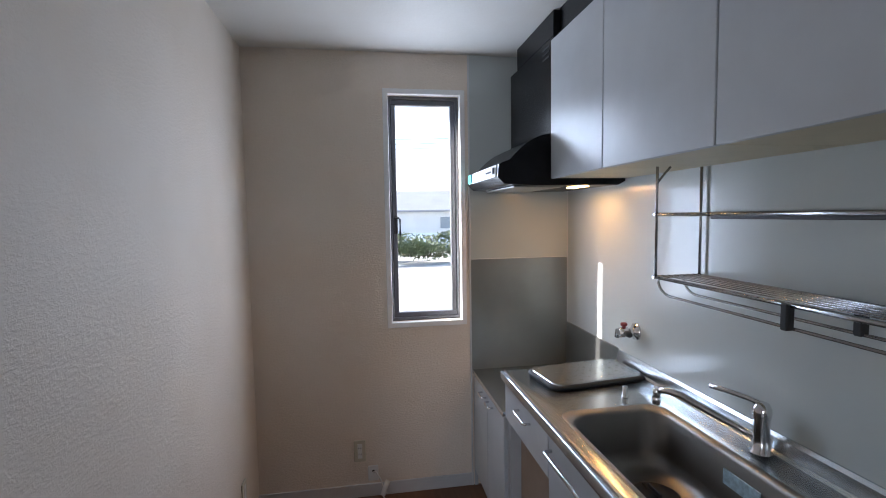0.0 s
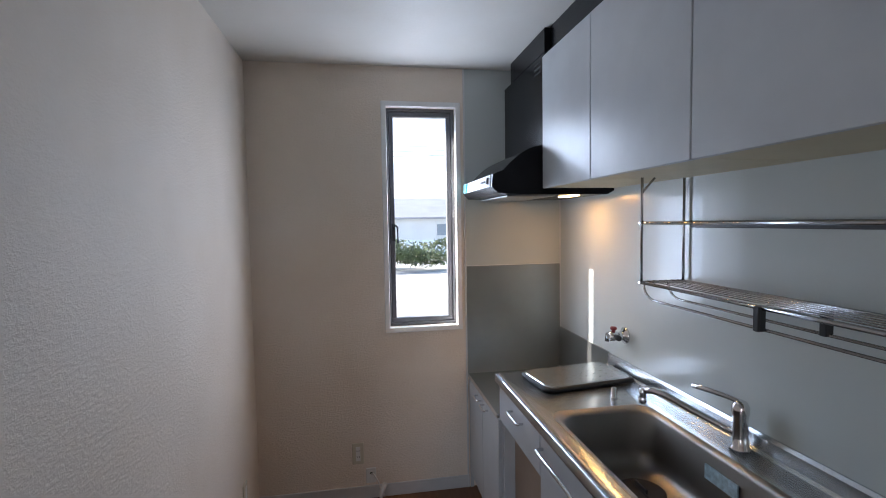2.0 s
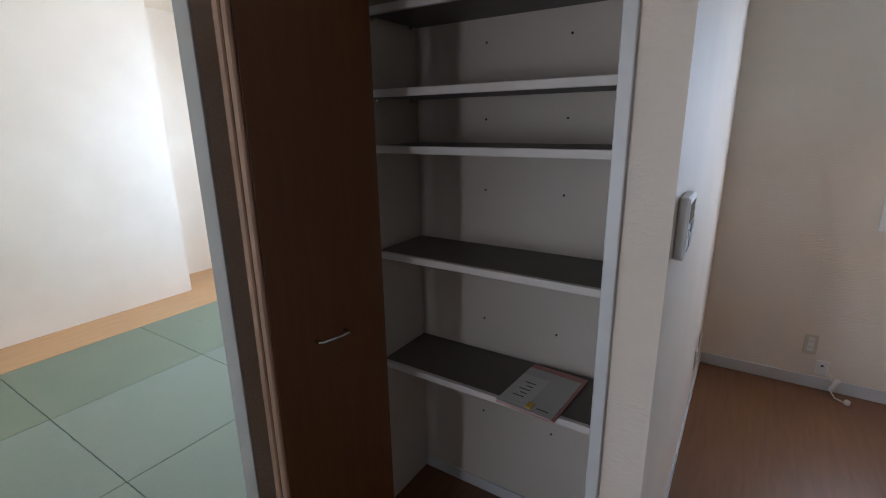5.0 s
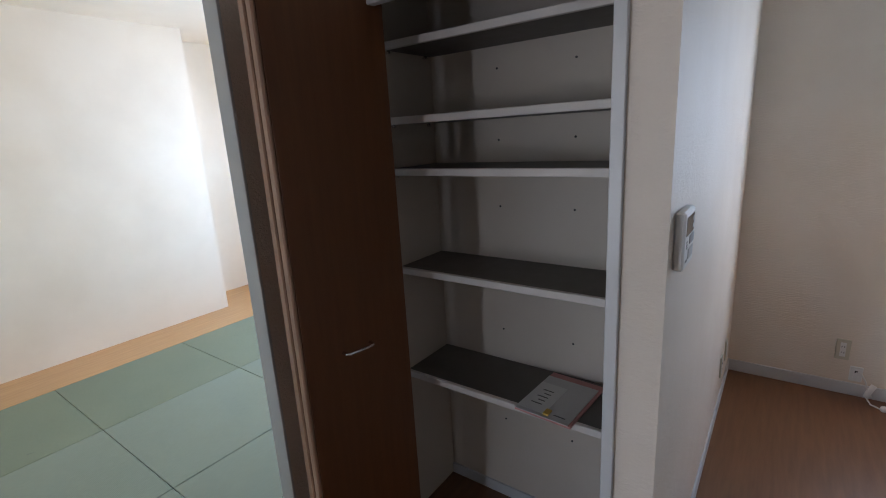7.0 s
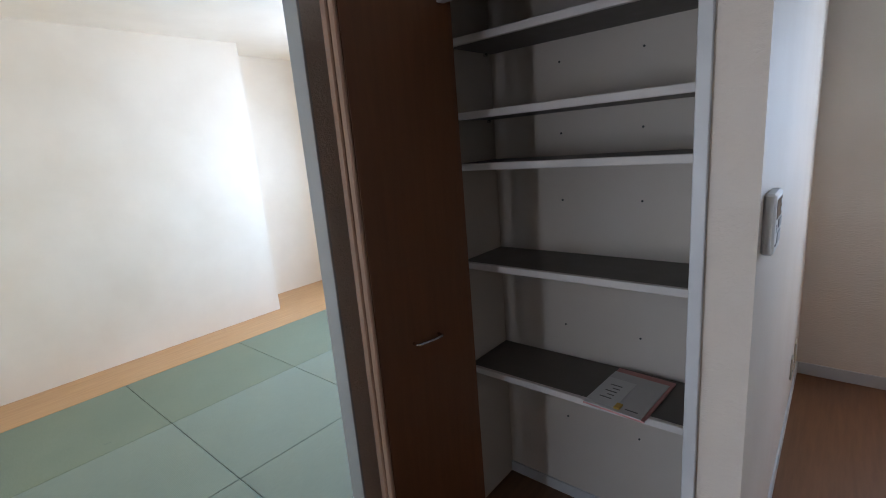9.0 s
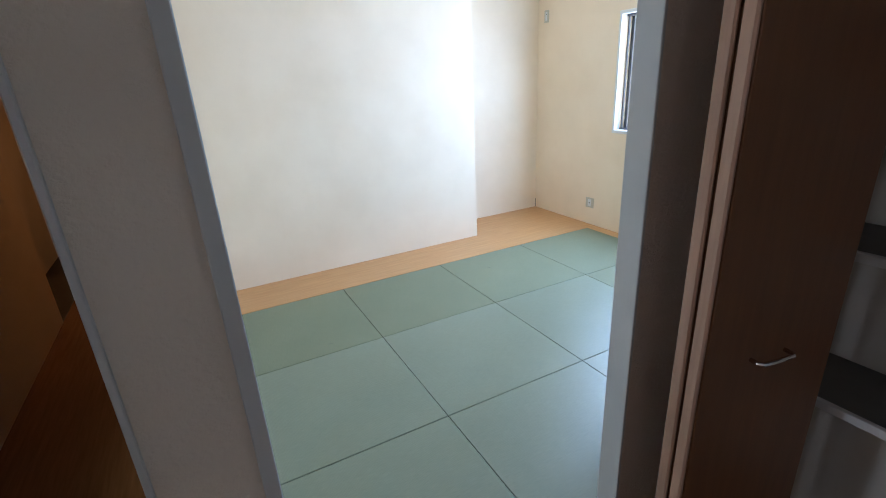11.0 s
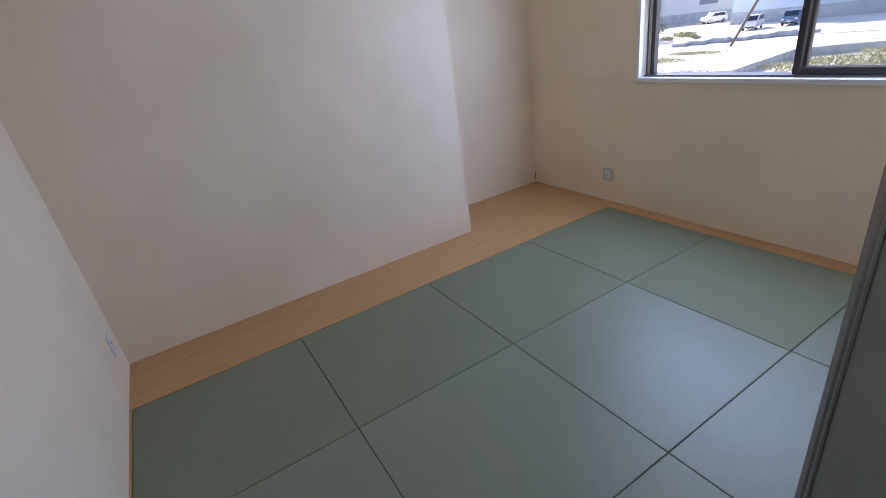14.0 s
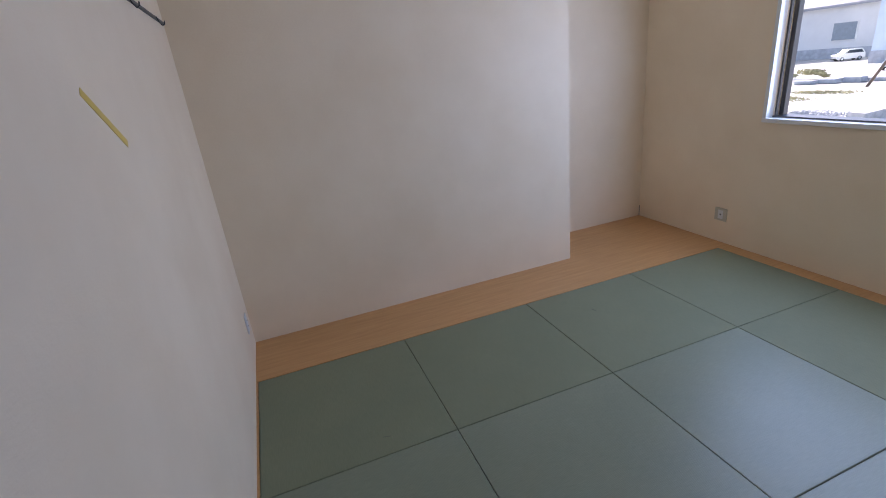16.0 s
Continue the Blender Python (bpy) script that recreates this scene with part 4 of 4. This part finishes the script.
def swing_door():
    """Panel door folded into the tatami room, hinged on the north jamb."""
    t = thing("tatami_room_door", (2.4, 0.3, 0.02), "pale grey panel door with a metal edge rail, standing open", "door")
    hinge, free = Vector((2.60, 0.17, 0)), Vector((DOOR_X, DOOR_Y, 0))
    d = (free - hinge)
    L = d.length
    m = Matrix.Translation(hinge) @ Matrix.Rotation(math.atan2(d.y, d.x), 4, "Z")

    def put(name, row, mat, parent=t, lbl="", bevel=0.0):
        bm = box(bmesh.new(), *row, bevel=bevel)
        bmesh.ops.transform(bm, matrix=m, verts=bm.verts)
        return part(name, bm, mat, parent, lbl)
    top = 2.11
    put("panel", (0.066, -0.013, 0.03, L - 0.055, 0.013, top), PANEL_DOOR)
    put("edge_rail", (L - 0.034, -0.02, 0.022, L, 0.02, top), GREY_METAL, t, "grey metal edge rail", 0.004)
    put("edge_groove", (L - 0.040, -0.016, 0.03, L - 0.034, 0.016, top), DARK, t, "dark rubber seal")
    put("inner_rail", (L - 0.055, -0.019, 0.022, L - 0.040, 0.019, top), GREY_METAL, t, "grey metal inner rail", 0.003)
    put("hinge_rail", (0.0, -0.018, 0.022, 0.03, 0.018, top), GREY_METAL, t, "", 0.004)
    put("fold_rail", (0.034, -0.018, 0.022, 0.064, 0.018, top), PANEL_DOOR, t, "pale grey fold rail", 0.004)
    put("foot_cap", (L - 0.05, -0.021, 0.012, L + 0.002, 0.021, 0.022), ALU_DARK, t)
    for s in (-1, 1):
        lo, hi = sorted((s * 0.013, s * 0.02))
        put("finger_pull", (L - 0.17, lo, 1.165, L - 0.145, hi, 1.245), GREY_METAL, t, "small grey finger pull", 0.004)


DOOR_X, DOOR_Y = 2.212, 0.70
swing_door()


def hall_door():
    t = thing("hall_door", (1.6, -1.12, 0), "brown wooden hall door with a chrome lever, standing open", "door")
    X, y0, y1 = 2.01, -1.142, -1.104
    leaf = part("leaf", boxes((X - 0.76, y0, 0.01, X, y1, 1.99), bevel=0.003), DOOR_WOOD, t)
    part("edge_band", boxes((X, y0 + 0.002, 0.01, X + 0.004, y1 - 0.002, 1.99)), EDGE_WOOD, leaf)
    part("lock_plate", boxes((X + 0.0042, y0 + 0.003, 0.95, X + 0.007, y1 - 0.003, 1.13)), CHROME, leaf, "steel lock plate")
    part("latch", boxes((X + 0.007, y0 + 0.011, 1.035, X + 0.018, y1 - 0.011, 1.055)), CHROME, leaf)
    for s, y in ((-1, y0), (1, y1)):
        part("rose", boxes((X - 0.075, min(y, y + 0.008 * s), 0.98, X - 0.035, max(y, y + 0.008 * s), 1.12), bevel=0.002), CHROME, leaf)
        lever = [(X - 0.055, y + 0.006 * s, 1.05), (X - 0.055, y + 0.042 * s, 1.05), (X - 0.065, y + 0.05 * s, 1.05), (X - 0.16, y + 0.05 * s, 1.05), (X - 0.17, y + 0.04 * s, 1.05)]
        part("lever", tube(bmesh.new(), lever, 0.009, 10), CHROME, leaf, "chrome lever handle")


hall_door()

t = thing("hall_ceiling_light", (-1.45, -1.75, 2.35), "small round warm ceiling light in the hall", "ceiling light")
part("shade", turned(bmesh.new(), (-1.45, -1.75, 2.35), [(0.09, 0.0), (0.09, -0.02), (0.07, -0.06), (0.02, -0.07)], 24), glow("warm_shade", (1.0, 0.55, 0.22), 1.0), t, "lit warm shade")
window_light("hall_lamp", (-1.45, -1.75, 2.27), (-1.45, -1.75, 0), 0.14, 0.14, 0.75, (1.0, 0.50, 0.18))

structure("corner_joint", boxes((TR, TN - 0.003, 0.0, TR + 0.004, TN, 0.10)), DARK, "short dark open joint in the wall corner", "trim")

for x, y, a in ((0.77, -0.318, 75), (0.30, 1.2, 20)):
    bm = box(bmesh.new(), -0.02, -0.0012, 0.001, 0.02, 0.0012, 0.0016)
    bmesh.ops.transform(bm, matrix=pose(x, y, 0, 0, 0, a), verts=bm.verts)
    solid("scuff_mark", bm, surface("scuff", (0.12, 0.13, 0.10), 0.6), "short dark scuff mark on a tatami mat", "scuff mark", "scuff marks on the mats")

# ---- outdoors ----
GROUND = -0.5
indoor = {o.name for o in scene.objects}
SOIL = surface("dry_soil", (0.46, 0.44, 0.38), 0.95, vary=0.35, scale=1.6)
CONCRETE = surface("pale_concrete", (0.60, 0.59, 0.56), 0.85, vary=0.1, scale=1.2)
BLOCK = surface("grey_block", (0.42, 0.44, 0.46), 0.9, vary=0.2, scale=3)
SIDING = surface("pale_blue_siding", (0.60, 0.69, 0.76), 0.6, vary=0.06, scale=1.5)
WHITE_WALL = surface("white_house_wall", (0.68, 0.68, 0.66), 0.7, vary=0.06, scale=0.8)
ROOF = surface("grey_roof_sheet", (0.30, 0.31, 0.33), 0.6, vary=0.15, scale=2)
TYRE = surface("tyre", (0.03, 0.03, 0.03), 0.8)
FAR_PANE = surface("far_pane", (0.22, 0.27, 0.31), 0.1)
CAR_GLASS = surface("car_glass", (0.03, 0.04, 0.05), 0.08)
CAR_WHITE = surface("white_car_paint", (0.70, 0.70, 0.68), 0.25, coat=0.5, vary=0.02)
CAR_BLUE = surface("blue_car_paint", (0.09, 0.16, 0.26), 0.25, coat=0.5, vary=0.05)
POLE = surface("weathered_pole", (0.16, 0.13, 0.11), 0.8, vary=0.2)
LEAF = surface("garden_leaf", (0.12, 0.15, 0.06), 0.6, vary=0.5, scale=3)
LEAF_DARK = surface("conifer_leaf", (0.04, 0.075, 0.03), 0.6, vary=0.4, scale=3)
DRY = surface("dry_grass", (0.40, 0.37, 0.20), 0.8, vary=0.4, scale=4)

structure("ground", boxes((-700, -700, GROUND - 0.3, 700, 700, GROUND)), SOIL, "dry bare soil ground round the house", "ground")
path = extruded([(-1.6, 5.0), (1.2, 5.0), (-3.4, 12.3), (-4.6, 15.6), (-7.2, 18.0), (-9.5, 16.0), (-5.6, 12.3)], "z", GROUND, GROUND + 0.03)
structure("path", path, CONCRETE, "pale bare concrete drive across the plot", "path")
structure("road", boxes((-60, 20.9, GROUND, 40, 28.2, GROUND + 0.02)), CONCRETE, "pale sunlit road and parking apron", "road")
kerb = bmesh.new()
for k in range(7):
    box(kerb, -10.6 + 0.62 * k, 19.0 + 0.36 * k, GROUND, -9.99 + 0.62 * k, 19.42 + 0.36 * k, GROUND + 0.13 + 0.03 * (k % 3), 0.02)
structure("low_wall", kerb, BLOCK, "low broken wall of grey concrete blocks", "wall")
structure("kerb", extruded([(-4.3, 11.5), (-3.9, 11.4), (-4.2, 15.1), (-3.2, 15.7), (3.0, 18.4), (2.8, 19.2), (-3.6, 16.5), (-4.9, 15.6)], "z", GROUND, GROUND + 0.22), surface("dark_kerb_block", (0.44, 0.44, 0.43), 0.9, vary=0.2), "grey kerb along the drive", "kerb")


def clump(name, centre, size, count, leaf, mat, label, category, seed, kind=""):
    """Many small leaves scattered in uneven lobes."""
    rng = random.Random(seed)
    c = Vector(centre)
    lobes = [(Vector((rng.uniform(-1, 1) * size[0] * 0.6, rng.uniform(-1, 1) * size[1] * 0.6, rng.uniform(0.25, 0.85) * size[2])), rng.uniform(0.3, 0.6)) for _ in range(9)]
    verts, faces = [], []
    for _ in range(count):
        lc, lr = rng.choice(lobes)
        d = Vector((rng.gauss(0, 1), rng.gauss(0, 1), rng.gauss(0, 1))).normalized() * lr * rng.uniform(0.5, 1.05)
        p = c + lc + Vector((d.x * size[0] * 0.6, d.y * size[1] * 0.6, d.z * size[2] * 0.45))
        p.z = max(p.z, c.z + 0.02)
        u = Vector((rng.gauss(0, 1), rng.gauss(0, 1), rng.gauss(0, 1))).normalized()
        w = u.orthogonal().normalized()
        s = leaf * rng.uniform(0.6, 1.3)
        k = len(verts)
        verts += [p - u * s, p + w * s * 0.5, p + u * s, p - w * s * 0.5]
        faces.append((k, k + 1, k + 2, k + 3))
    me = bpy.data.meshes.new(name)
    me.from_pydata([tuple(v) for v in verts], [], faces)
    me.materials.append(mat)
    return tagged(new(name, me), label, category, kind=kind)


def tree(base, height, spread, seed, mat, label):
    t = thing("tree", base, label, "tree")
    b = Vector(base)
    trunk = tube(bmesh.new(), [b, b + Vector((0.05, 0, height * 0.4)), b + Vector((0, 0.05, height * 0.8))], 0.12)
    part("trunk", trunk, POLE, t)
    crown = clump("crown", b + Vector((0, 0, height * 0.25)), (spread, spread, height * 0.75), 1500, 0.16, mat, "", "", seed)
    crown.parent, crown.matrix_parent_inverse = t, Matrix.Translation(-b)


clump("shrub", (-13.6, 22.0, GROUND), (2.0, 1.4, 1.1), 4000, 0.045, LEAF, "leafy green garden shrub beside the road", "shrub", 1)
clump("shrub", (-11.2, 20.6, GROUND), (0.9, 0.7, 0.5), 1600, 0.04, DRY, "yellowed dry shrub by the low wall", "shrub", 2)
clump("shrub", (-15.5, 23.0, GROUND), (1.8, 1.2, 1.2), 1500, 0.07, LEAF, "leafy green garden shrub beside the road", "shrub", 3)
clump("weeds", (-9.5, 15.5, GROUND), (3.6, 2.0, 0.10), 4500, 0.028, DRY, "dry yellow weeds on the bare soil", "weeds", 4, "stuff")
clump("weeds", (-0.9, 13.7, GROUND), (3.4, 2.2, 0.25), 8000, 0.035, DRY, "dry yellow weeds beside the kerb", "weeds", 5, "stuff")
clump("rubble", (-6.6, 11.5, GROUND), (3.4, 2.4, 0.06), 3000, 0.03, BLOCK, "small stones and clods on the bare soil", "rubble", 6, "stuff")
for k, (x, y, h) in enumerate(((-31.0, 46.0, 7.2), (-28.5, 47.0, 8.0), (-33.5, 48.0, 6.2), (-27.0, 49.0, 6.5))):
    tree((x, y, GROUND), h, 1.9, 20 + k, LEAF_DARK, "dark green conifer tree behind the houses")


def house(base, sx, sy, wall_h, ridge, mat, label, windows):
    """A house with a pitched roof; its front faces the yard."""
    x, y, z = base
    t = thing("house", base, label, "house")
    part("wall", boxes((x, y, z, x + sx, y + sy, z + wall_h)), mat, t)
    part("base_course", boxes((x - 0.02, y - 0.05, z, x + sx, y, z + 0.6)), BLOCK, t)
    bm = extruded([(y - 0.4, wall_h + z - 0.05), (y + sy / 2, z + ridge), (y + sy + 0.4, wall_h + z - 0.05), (y + sy + 0.4, wall_h + z + 0.1), (y + sy / 2, z + ridge + 0.18), (y - 0.4, wall_h + z + 0.1)], "x", x - 0.4, x + sx + 0.4)
    part("roof", bm, ROOF, t)
    bm = extruded([(y, wall_h + z), (y + sy / 2, z + ridge), (y + sy, wall_h + z)], "x", x + 0.01, x + sx - 0.01)
    part("gable", bm, mat, t)
    for wx, wz, ww, wh in windows:
        w = part("window", boxes((x + wx, y - 0.06, z + wz, x + wx + ww, y, z + wz + wh)), WHITE_WALL, t, "white framed window")
        part("pane", boxes((x + wx + 0.06, y - 0.075, z + wz + 0.06, x + wx + ww - 0.06, y - 0.06, z + wz + wh - 0.06)), FAR_PANE, w)


house((-13.4, 28.4, GROUND), 7.5, 8.0, 4.6, 6.2, SIDING, "pale blue clad building across the road", [(1.6, 1.0, 1.2, 2.4), (3.6, 1.0, 1.6, 1.2)])
house((-24.0, 34.0, GROUND), 9.0, 7.0, 3.0, 4.4, WHITE_WALL, "low white house with a grey roof behind the road", [(1.0, 1.0, 1.4, 1.1), (5.2, 1.0, 1.4, 1.1)])
house((-34.0, 33.0, GROUND), 7.0, 7.0, 5.0, 6.4, SIDING, "two-storey house with a grey roof beyond the garden", [(2.0, 1.0, 1.2, 1.2), (2.0, 3.4, 1.2, 1.0)])
house((1.0, 36.0, GROUND), 14.0, 8.0, 2.4, 4.0, WHITE_WALL, "low white house beyond the hedge and the road", [(2.0, 1.0, 1.6, 1.0), (8.0, 1.0, 1.6, 1.0)])
fence = thing("board_fence", (2.5, 21.5, GROUND), "grey-blue metal fence along the far side of the plot", "fence")
for k in range(26):
    part("slat", boxes((-5.0 + 0.6 * k, 28.6, GROUND, -4.45 + 0.6 * k, 28.65, GROUND + 1.0)), SIDING, fence)
part("rail", boxes((-5.0, 28.66, GROUND + 0.8, 10.7, 28.7, GROUND + 0.88)), BLOCK, fence)
clump("hedge", (6.0, 20.0, GROUND), (5.5, 1.0, 1.7), 5000, 0.08, LEAF, "leafy green hedge outside the kitchen window", "hedge", 9)
clump("hedge", (2.0, 21.0, GROUND), (3.5, 1.0, 1.4), 3000, 0.08, LEAF, "leafy green hedge outside the kitchen window", "hedge", 10)


def car(base, turn, paint, label):
    t = thing("car", (0, 0, 0), label, "car")
    prof = [(-1.7, 0.25), (-1.72, 0.7), (-1.55, 0.85), (-0.95, 0.92), (-0.45, 1.42), (0.2, 1.5), (1.2, 1.46), (1.62, 0.95), (1.7, 0.8), (1.7, 0.25)]
    body = extruded(prof, "y", -0.72, 0.72)
    bmesh.ops.bevel(body, geom=list(body.edges), offset=0.04, segments=2, affect="EDGES")
    part("body", body, paint, t)
    part("windscreen", extruded([(-0.93, 0.95), (-0.47, 1.38), (-0.50, 1.41), (-0.98, 0.96)], "y", -0.6, 0.6), CAR_GLASS, t)
    for s in (-1, 1):
        lo, hi = sorted((0.715 * s, 0.735 * s))
        part("side_window", extruded([(-0.75, 0.97), (-0.38, 1.36), (1.1, 1.38), (1.4, 0.97)], "y", lo, hi), CAR_GLASS, t)
        part("headlight", boxes((-1.735, 0.62 * s - 0.13, 0.62, -1.68, 0.62 * s + 0.13, 0.76), bevel=0.02), WHITE_PLASTIC, t, "clear headlight")
        for x in (-1.05, 1.05):
            w = part("wheel", turned(bmesh.new(), (x, 0.64 * s, 0.28), [(0.2, -0.09), (0.28, -0.07), (0.28, 0.07), (0.2, 0.09)], 20, "y"), TYRE, t)
            part("rim", turned(bmesh.new(), (x, 0.66 * s, 0.28), [(0.16, -0.08), (0.17, 0.0), (0.16, 0.08)], 16, "y"), STEEL, w)
    part("number_plate", boxes((-1.745, -0.17, 0.40, -1.71, 0.17, 0.52)), WHITE_PLASTIC, t)
    part("bumper", boxes((-1.76, -0.66, 0.26, -1.66, 0.66, 0.38), bevel=0.02), TYRE, t)
    t.matrix_basis = pose(*base, 0, 0, turn)
    return t


car((-10.3, 24.6, GROUND + 0.02), 104, CAR_WHITE, "white compact car parked before the pale blue building")
car((-9.1, 25.6, GROUND + 0.02), 104, CAR_BLUE, "dark blue compact car parked beside the white car")
car((-16.2, 31.5, GROUND), 60, CAR_WHITE, "white compact car parked by the low white house")
pole = thing("leaning_pole", (-7.75, 18.3, GROUND), "dark leaning stay pole by the low wall", "pole")
part("shaft", tube(bmesh.new(), [(-7.75, 18.3, GROUND), (-6.5, 18.6, 2.2), (-5.6, 18.9, 4.4)], 0.045), POLE, pole)
part("collar", tube(bmesh.new(), [(-6.62, 18.57, 2.0), (-6.48, 18.61, 2.25)], 0.075), BLOCK, pole)
pole = thing("utility_pole", (-4.6, 22.6, GROUND), "slim grey road pole beside the fence", "pole")
part("shaft", tube(bmesh.new(), [(-4.6, 22.6, GROUND), (-4.6, 22.6, 6.5)], 0.06), BLOCK, pole)
t = thing("vending_box", (-3.2, 23.6, GROUND), "red metal box standing by the road", "box")
part("cabinet", boxes((-3.6, 23.4, GROUND, -2.8, 24.0, GROUND + 1.1), bevel=0.02), RED, t)
for k in range(2):
    part("print_bar", boxes((-3.45, 23.39, GROUND + 0.5 + 0.25 * k, -3.0, 23.4, GROUND + 0.58 + 0.25 * k)), WHITE_PLASTIC, t)
for k in range(3):
    tagged(solid("power_line", tube(bmesh.new(), [(-60, 38 + k, 6.2 + 0.5 * k), (-25, 36 + k, 5.6 + 0.5 * k), (12, 34 + k, 6.6 + 0.5 * k)], 0.02, 6), DARK, "thin dark overhead power line", "cable", "power lines"), kind="")

# The yard lies a storey lower than the floor: set the outdoor things out at their true distance.
YARD_EYE, YARD_DROP = Vector((2.49, -0.44, 1.55)), 2.4
yard = Matrix.Translation(YARD_EYE) @ Matrix.Scale(YARD_DROP, 4) @ Matrix.Translation(-YARD_EYE)
for ob in [o for o in scene.objects if o.parent is None and o.name not in indoor]:
    if ob.name.startswith("car"):
        ob.matrix_basis.translation = yard @ ob.matrix_basis.translation
    else:
        ob.matrix_basis = yard @ ob.matrix_basis
structure("house_base", boxes((TR - 0.1, SOUTH - 0.15, YARD_EYE.z - YARD_DROP * (YARD_EYE.z - GROUND), KE + 0.15, TN + 0.17, -0.16),
                              (-3.4, -2.6, YARD_EYE.z - YARD_DROP * (YARD_EYE.z - GROUND), TR - 0.1, -0.9, -0.4)), CONCRETE, "pale concrete base of the house", "foundation")
